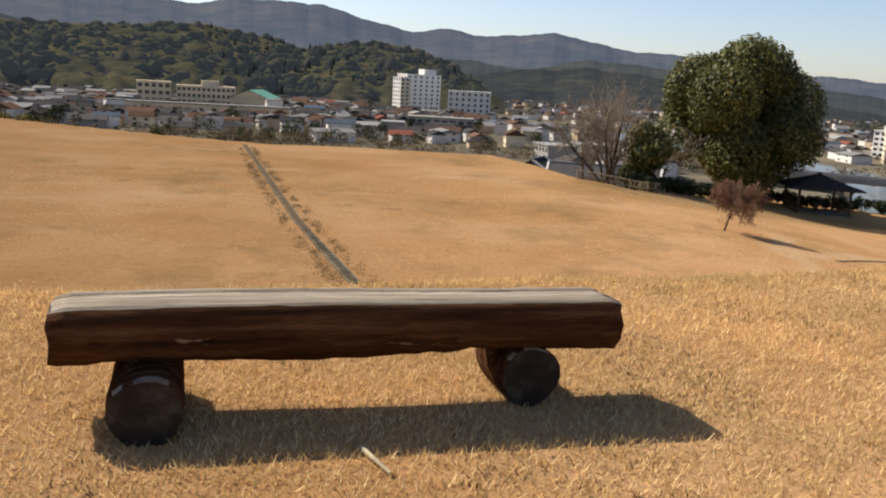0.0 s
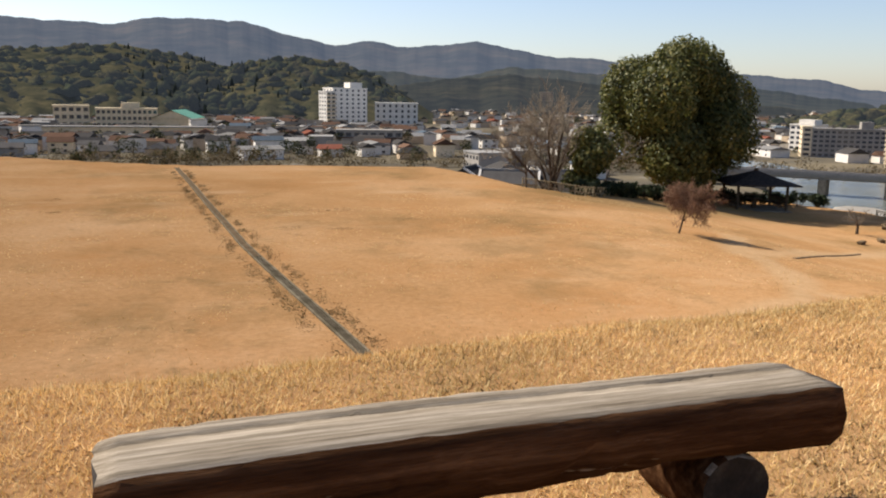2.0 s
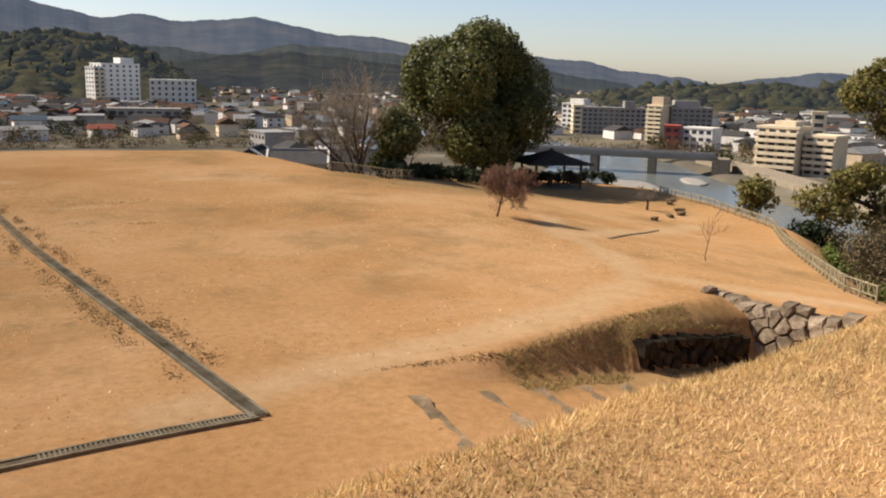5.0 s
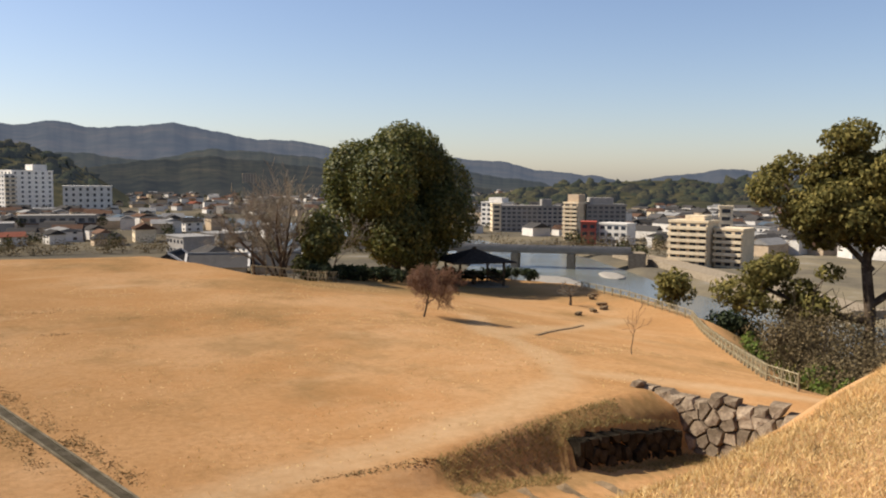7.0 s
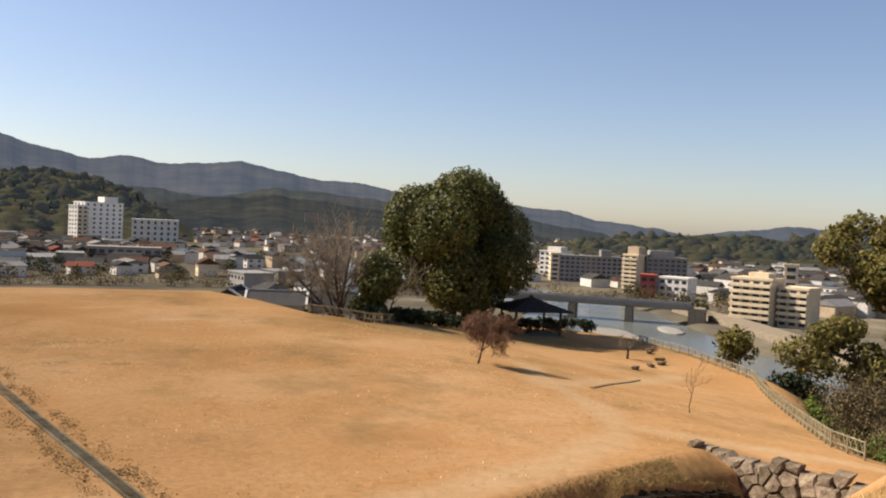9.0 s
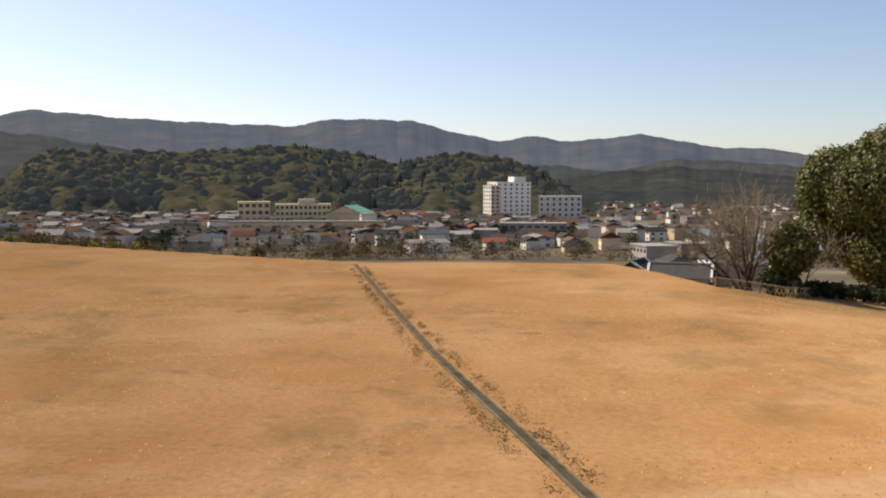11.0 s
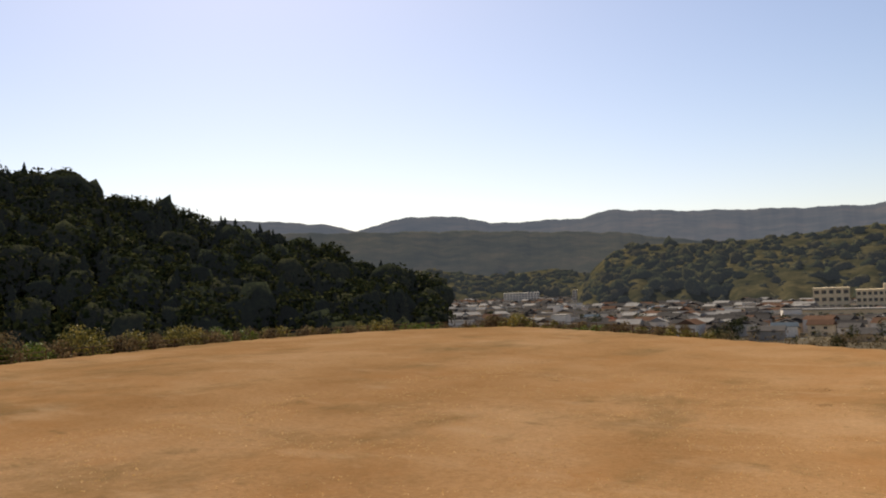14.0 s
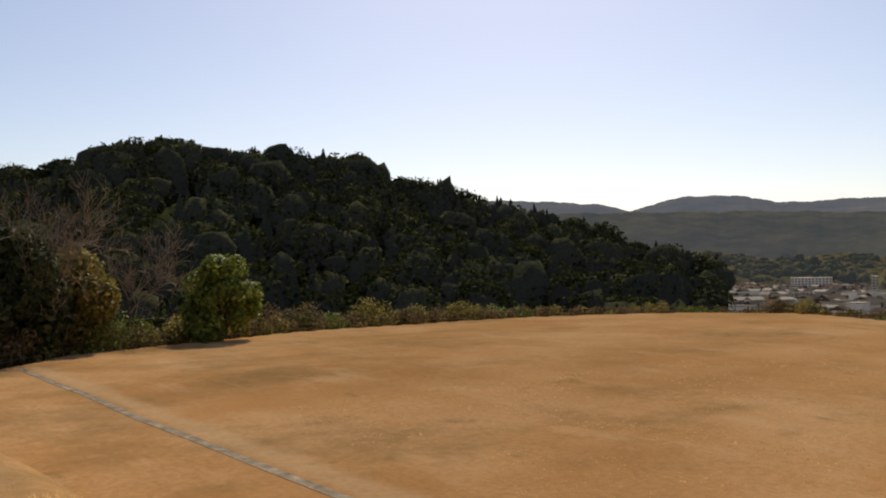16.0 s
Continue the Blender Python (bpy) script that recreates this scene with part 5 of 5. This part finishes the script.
while len(placed) < 300 and tries < 9000:
    tries += 1
    az = r.uniform(-34, 64)
    lo, hi = (400, 880) if az < 9 else (300, 1150) if az < 30 else (400, 900)
    if az < -16:
        lo = 480
    d = lo + (hi - lo) * r.random() ** 1.1
    x, y = polar(az, d)
    if line_dist(np.array([x]), np.array([y]), RIVER, RIVER_W)[0] < 16 or any(math.hypot(x - a, y - b) < q for a, b, q in LANDMARKS) or any(math.hypot(x - a, y - b) < 13 for a, b in placed):
        continue
    placed.append((x, y))
    k = int(r.choice(10, p=[0.21, 0.12, 0.13, 0.10, 0.13, 0.04, 0.08, 0.08, 0.06, 0.05]))
    m = pose(x, y, VALLEY - 0.3, 0, 0, 90 * int(r.integers(4)) + r.normal(8, 9))
    s = r.uniform(0.75, 1.15)
    copy_thing(KINDS[k], m @ Matrix.Diagonal((s, s, s, 1)))
for kd in KINDS:
    x, y = polar(r.uniform(-20, 5), r.uniform(900, 950))
    kd.matrix_world = pose(x, y, VALLEY - 0.3, 0, 0, r.uniform(0, 90))


def far_town():
    """Rows of small houses further off, joined."""
    r = np.random.default_rng(103)
    W, R, P, R2, R3 = [([], []) for _ in range(5)]

    def prism(dst, x, y, z, w, d, h, a, gable):
        c, s = math.cos(a), math.sin(a)
        V, Fs = dst
        b = len(V)
        pts = [(-w, -d, 0), (w, -d, 0), (w, d, 0), (-w, d, 0)]
        if gable:
            pts += [(-w, 0, h), (w, 0, h)]
            Fs += [(b, b + 1, b + 5, b + 4), (b + 2, b + 3, b + 4, b + 5), (b + 1, b + 2, b + 5), (b + 3, b, b + 4), (b + 3, b + 2, b + 1, b)]
        else:
            pts += [(-w, -d, h), (w, -d, h), (w, d, h), (-w, d, h)]
            Fs += [(b + 4, b + 5, b + 6, b + 7), (b, b + 1, b + 5, b + 4), (b + 1, b + 2, b + 6, b + 5), (b + 2, b + 3, b + 7, b + 6), (b + 3, b, b + 4, b + 7)]
        V += [(x + px * c - py * s, y + px * s + py * c, z + pz) for px, py, pz in pts]
    for _ in range(3400):
        az = r.uniform(-46, 66)
        d = r.uniform(600, 1500) if az < -26 else r.uniform(450, 900) if az < 9 else r.uniform(450, 2300) if az < 44 else r.uniform(380, 1000)
        x, y = polar(az, d)
        if line_dist(np.array([x]), np.array([y]), RIVER, RIVER_W)[0] < 14 or any(math.hypot(x - a, y - b) < q for a, b, q in LANDMARKS) or any(abs(x - a) < 11 and abs(y - b) < 11 for a, b in placed):
            continue
        w, dd, h, a = r.uniform(3.5, 8), r.uniform(3, 5.5), r.uniform(3, 7), r.uniform(-0.3, 0.3) + 1.571 * int(r.integers(2))
        prism(W if r.random() < 0.6 else P, x, y, VALLEY - 1, w, dd, h + 1, a, False)
        prism((R, R, R, R2, R3, R)[int(r.integers(6))], x, y, VALLEY + h, w + 0.4, dd + 0.4, r.uniform(1.2, 2.6), a, True)
    for (V, Fs), n, m, l in ((W, "far_house_walls", M_WHITE, "white walls of the far town's houses"), (P, "far_house_walls_tan", M_TANWALL, "tan walls of the far town's houses"), (R, "far_house_roofs", M_TILE, "grey roofs of the far town's houses"), (R2, "far_pale_roofs", M_TILE_PALE, "pale metal roofs of the far town's houses"), (R3, "far_brown_roofs", M_TILE_BROWN, "brown roofs of the far town's houses")):
        tagged(mesh_object(n, V, Fs, m), l, "town", kind="stuff")


far_town()


def tower(name, x, y, w, d, h, turn, wall, floors, bays, label, balcony=0.0, ends=None, crown=None, glaze=0.62):
    e = thing(name, pose(x, y, VALLEY, 0, 0, turn), label, "building")
    shell = part("wall", boxes((-w / 2, w / 2, -d / 2, d / 2, -1, h)), wall, e)
    part("roof", boxes((-w / 2 - 0.3, w / 2 + 0.3, -d / 2 - 0.3, d / 2 + 0.3, h, h + 0.8)), wall, e)
    if crown:
        part("roof_room", boxes((crown[0], crown[1], -d * 0.3, d * 0.3, h + 0.8, h + crown[2])), crown[3] if len(crown) > 3 else wall, e)
    fh = h / floors
    me = window_mesh(w / bays * glaze, fh * 0.5)
    add_windows(shell, me, [(-w / 2 + (i + 0.5) * w / bays) for i in range(bays)], -d / 2, [fh * (k + 0.55) for k in range(floors)])
    me2 = window_mesh(d / 4 * 0.5, fh * 0.45)
    add_windows(shell, me2, [d * (i - 1) / 3.2 for i in range(3)], 0, [fh * (k + 0.55) for k in range(floors)], at_x=-w / 2)
    if balcony:
        for k in range(1, floors):
            part("balcony", boxes((-w / 2, w / 2, -d / 2 - balcony, -d / 2 - 0.07, fh * k - 0.2, fh * k + 0.9)), ends or wall, e)
    return e


# hotel with its annexes, and the school below the wooded hill
tower("hotel", 60, 795, 34, 20, 34, 22, M_HOTEL, 9, 6, "white ten-storey hotel rising above the town", crown=(2, 14, 5.5), glaze=0.34)
tower("hotel_wing", 43.5, 783, 9, 16, 31, 22, M_HOTEL, 9, 2, "white narrow wing of the hotel with balconies", 1.5, M_CREAM)
tower("hotel_annex", 100, 745, 36, 18, 22, -8, M_WHITE, 5, 7, "pale grey hotel annex in the shade", glaze=0.35)
tower("low_hall", 53, 510, 38, 16, 8.5, -6, M_GREYWALL, 2, 8, "low grey hall with a brown roof", 1.2, M_TILE_BROWN)
tower("school", -118, 735, 46, 16, 15, 10, M_CREAM, 3, 12, "long cream school building with rows of windows", crown=(-4, 10, 5))
tower("school_wing", -158, 728, 26, 16, 17, 12, M_CREAM, 3, 5, "cream school wing with a gabled front")
e = thing("gymnasium", pose(-72, 678, VALLEY, 0, 0, 82), "cream gymnasium with a green gabled roof", "building")
part("wall", boxes((-20, 20, -14, 14, -1, 10)), M_CREAM, e)
mesh_object("roof", [(-21, -15, 10), (21, -15, 10), (21, 15, 10), (-21, 15, 10), (-21, 0, 16), (21, 0, 16)], [(3, 2, 1, 0), (0, 1, 5, 4), (2, 3, 4, 5)], M_GREENROOF, e)
mesh_object("gable", [(-20, -14, 10), (-20, 14, 10), (-20, 0, 15.6), (-19.6, -14, 10), (-19.6, 14, 10), (-19.6, 0, 15.6)], [(0, 2, 1), (3, 4, 5), (0, 1, 4, 3)], M_CREAM, e)
e = thing("long_wall_building", pose(-97, 590, VALLEY, 0, 0, 5), "long low cream building along the river road", "building")
part("wall", boxes((-56, 56, -5, 5, -1, 6.2)), M_CREAM, e)
part("roof", boxes((-57, 57, -6, 6, 6.2, 7.0)), M_TILE_PALE, e)
add_windows(e, window_mesh(3.0, 1.6), [-50 + 8.3 * i for i in range(13)], -5, [3.2])
tower("apartment_block", 448, 1440, 22, 16, 37, -16, M_TANWALL, 11, 5, "distant tan apartment tower")
tower("housing_block", -640, 1060, 50, 14, 16, 30, M_WHITE, 5, 12, "white five-storey housing block in the far valley")
tower("housing_block", -560, 1110, 46, 14, 17, 28, M_WHITE, 5, 11, "white five-storey housing block in the far valley")

# large tiled halls at the hill's foot
for i, (x, y, w, a) in enumerate(((74, 270, 17, -20), (92, 268, 15, -24), (64, 285, 13, 62))):
    e = thing("tiled_hall", pose(x, y, VALLEY, 0, 0, a), "low hall with a broad grey tiled roof and white ridge ends", "house")
    part("wall", boxes((-w / 2, w / 2, -5, 5, -1, 2.6)), M_TANWALL, e)
    mesh_object("roof", [(-w / 2 - 1, -6.5, 2.4), (w / 2 + 1, -6.5, 2.4), (w / 2 + 1, 6.5, 2.4), (-w / 2 - 1, 6.5, 2.4), (-w / 2 - 1, 0, 6.2), (w / 2 + 1, 0, 6.2)], [(3, 2, 1, 0), (0, 1, 5, 4), (2, 3, 4, 5), (1, 2, 5), (3, 0, 4)], M_TILE, e)
    part("ridge_cap", boxes((-w / 2 - 1.2, w / 2 + 1.2, -0.35, 0.35, 6.0, 6.6)), M_TILE_PALE, e)
    for s in (-1, 1):
        bm = boxes((s * (w / 2 + 1) - 0.35, s * (w / 2 + 1) + 0.35, -6.9, 0, -0.25, 0.35))
        bmesh.ops.transform(bm, matrix=pose(0, 0, 6.15, 31.5, 0, 0), verts=bm.verts[:])
        part("verge", bm, M_WHITE, e, "white plastered roof verge")

# riverside hotels
tower("riverside_office", 316, 480, 16, 14, 15, -64, M_WHITE, 5, 4, "white riverside office block", crown=(-4, 6, 3.5))
tower("riverside_slab", 300, 420, 36, 12, 14.5, -27, M_GREYWALL, 6, 12, "long grey riverside hotel slab", crown=(6, 12, 4.5))
tower("slab_end", 282, 430, 5, 13, 15.5, -27, M_CREAM, 6, 1, "pale end tower of the grey hotel")
tower("riverside_hotel", 292, 345, 20, 12, 17.5, -27, M_GREYWALL, 8, 7, "dark grey riverside hotel block", crown=(-8, 4, 4))
tower("hotel_balconies", 277.5, 349, 8, 12, 18.5, -66, M_CREAM, 9, 2, "cream hotel end with stacked balconies", 1.4, M_CREAM, (-3, 3, 4.5, M_TANWALL))
tower("red_inn", 266, 325, 7, 10, 10, -40, M_REDWALL, 3, 2, "small red-clad inn by the bridge")
tower("white_inn", 276, 316, 14, 10, 9.5, -66, M_WHITE, 3, 4, "white three-storey inn by the bridge")
tower("terrace_hotel", 233, 226, 14, 12, 15.5, -66, M_CREAM, 7, 4, "cream riverside hotel with stacked balconies", 1.5, M_CREAM, (-2, 5, 2.5))
tower("terrace_hotel_wing", 242.5, 216, 10, 12, 13, -68, M_CREAM, 6, 3, "lower cream wing of the riverside hotel", 1.5, M_CREAM)
tower("chimney_tower", 262, 238, 5, 5, 20, -45, M_CREAM, 7, 1, "slim cream tower behind the hotel")
for i, (x, y, w, h) in enumerate(((262, 190, 16, 12), (270, 170, 20, 16), (262, 150, 18, 10), (290, 200, 22, 11), (300, 165, 20, 14), (285, 135, 20, 12), (310, 225, 18, 9), (250, 128, 16, 8))):
    tower("riverside_block", x * 1.4, y * 1.4, w, 11, h, -52 - i, M_WHITE if i % 3 else M_GREYWALL, max(2, int(h / 3)), 5, "white riverside block across the water" if i % 3 else "grey riverside block across the water")

# river, bars and bridge
M_WATER, nt, b = material("river_water", 0.22)
b.inputs["Base Color"].default_value = (0.13, 0.135, 0.115, 1)
b.inputs["Specular IOR Level"].default_value = 0.5
bump(nt, b, noise_fac(nt, 0.6, 5, stretch=(1, 2, 1)), 0.35, 0.3)
V, Fs = [], []
for i, ((x, y), w) in enumerate(zip(RIVER, RIVER_W)):
    a, c = RIVER[max(0, i - 1)], RIVER[min(len(RIVER) - 1, i + 1)]
    L = math.hypot(c[0] - a[0], c[1] - a[1])
    nx, ny = -(c[1] - a[1]) / L * (w + 4), (c[0] - a[0]) / L * (w + 4)
    V += [(x + nx, y + ny, VALLEY - 1.4), (x - nx, y - ny, VALLEY - 1.4)]
    if i:
        Fs.append((2 * i - 2, 2 * i - 1, 2 * i + 1, 2 * i))
tagged(mesh_object("river", V, Fs, M_WATER), "broad grey-blue river below the hill", "river", kind="structure")
M_SAND = plain("gravel_bar", (0.25, 0.225, 0.19), 0.96)
for i, (x, y, w, d) in enumerate(((191, 221, 4, 11), (160, 212, 9, 22), (176, 300, 10, 20))):
    bm = bmesh.new()
    v = bmesh.ops.create_icosphere(bm, subdivisions=3, radius=1.0)["verts"]
    rr = np.random.default_rng(i)
    for q in v:
        q.co = Vector((q.co.x * w * rr.uniform(0.92, 1.08), q.co.y * d * rr.uniform(0.92, 1.08), q.co.z * 0.5))
    ob = part("gravel_bar", bm, M_SAND, smooth=True)
    ob.matrix_world = pose(x, y, VALLEY - 1.35, 0, 0, -30)
    tagged(ob, "pale gravel bar in the river", "gravel", kind="structure")
e = thing("river_bridge", pose(180, 261, VALLEY, 0, 0, -41.3), "grey concrete girder bridge over the river", "bridge")
part("deck", boxes((-58, 41, -4, 4, 4.7, 5.5)), M_GREYWALL, e)
for s in (-1, 1):
    part("parapet", boxes((-58, 41, s * 4 - 0.15, s * 4 + 0.15, 5.5, 6.3)), M_GREYWALL, e)
    part("girder", boxes((-58, 41, s * 2.6 - 0.4, s * 2.6 + 0.4, 3.9, 4.7)), M_GREYWALL, e)
part("abutment", boxes((40, 46, -4.2, 4.2, -4, 4.7), bevel=0.3), M_CONC, e)
for q in (-40, -20, 0, 20):
    part("pier", boxes((q - 1.4, q + 1.4, -3.6, 3.6, -4, 3.9), bevel=0.3), M_CONC, e)
V, Fs = strip([(232, 262), (219, 222), (196, 170), (178, 120)], 9, 2.2, 4.0, 15)
tagged(mesh_object("river_embankment", V, Fs, M_CONC), "sloping concrete embankment of the far bank", "embankment", kind="structure")


# ---- trees in the town ----
def town_trees():
    r = np.random.default_rng(111)
    B = []
    for _ in range(620):
        az = r.uniform(-34, 48)
        d = r.uniform(360, 900) if az < 9 else r.uniform(320, 1500)
        x, y = polar(az, d)
        if line_dist(np.array([x]), np.array([y]), RIVER, RIVER_W)[0] < 6:
            continue
        s = r.uniform(1.6, 4.5)
        B += [(x + r.normal(0, s * 0.5), y + r.normal(0, s * 0.5), VALLEY + s * r.uniform(0.6, 1.6), s * r.uniform(0.5, 0.9)) for _ in range(4)]
    tagged(leaves("town_trees", B[::2], 70000, 0.55, M_CANOPY_DARK, None, 112, 0.5), "dark garden trees among the houses", "trees", kind="stuff")
    tagged(leaves("brown_thickets", [(b[0] * f, b[1] * f, b[2] - 0.5, b[3]) for b in B[1::2] for f in (1.01, 360 / math.hypot(b[0], b[1]))], 60000, 0.38, M_LEAF_DRY, None, 113, 0.4), "bare brown thickets among the houses and along the river", "trees", kind="stuff")


town_trees()


def hill_spots(prof, dist, depth, base, n, seed, low=3.0, high=9.5):
    """Treetops over a wooded hill."""
    r = np.random.default_rng(seed)
    az = r.uniform(prof[0][0], prof[-1][0], n)
    s = r.random(n) ** 0.6
    el = np.interp(az, [p[0] for p in prof], [p[1] for p in prof])
    d = dist - depth * (1 - s)
    z = base + (1.9 + dist * np.tan(np.radians(el)) - base) * s ** 0.8
    q = low + (high - low) * r.random(n) ** 1.6
    return np.stack([d * np.sin(np.radians(az)), d * np.cos(np.radians(az)), z + q * 0.1 - 2.0, q], -1)


HILL = [(-27, -0.4), (-25.1, 1.7), (-23.3, 2.0), (-19.1, 1.95), (-15.7, 2.05), (-9.5, 2.5), (-5.4, 1.9), (-3.1, 1.4), (-0.9, 1.8), (2, 2.0), (4.3, 1.65), (6.5, 0.8), (8.3, -0.4)]
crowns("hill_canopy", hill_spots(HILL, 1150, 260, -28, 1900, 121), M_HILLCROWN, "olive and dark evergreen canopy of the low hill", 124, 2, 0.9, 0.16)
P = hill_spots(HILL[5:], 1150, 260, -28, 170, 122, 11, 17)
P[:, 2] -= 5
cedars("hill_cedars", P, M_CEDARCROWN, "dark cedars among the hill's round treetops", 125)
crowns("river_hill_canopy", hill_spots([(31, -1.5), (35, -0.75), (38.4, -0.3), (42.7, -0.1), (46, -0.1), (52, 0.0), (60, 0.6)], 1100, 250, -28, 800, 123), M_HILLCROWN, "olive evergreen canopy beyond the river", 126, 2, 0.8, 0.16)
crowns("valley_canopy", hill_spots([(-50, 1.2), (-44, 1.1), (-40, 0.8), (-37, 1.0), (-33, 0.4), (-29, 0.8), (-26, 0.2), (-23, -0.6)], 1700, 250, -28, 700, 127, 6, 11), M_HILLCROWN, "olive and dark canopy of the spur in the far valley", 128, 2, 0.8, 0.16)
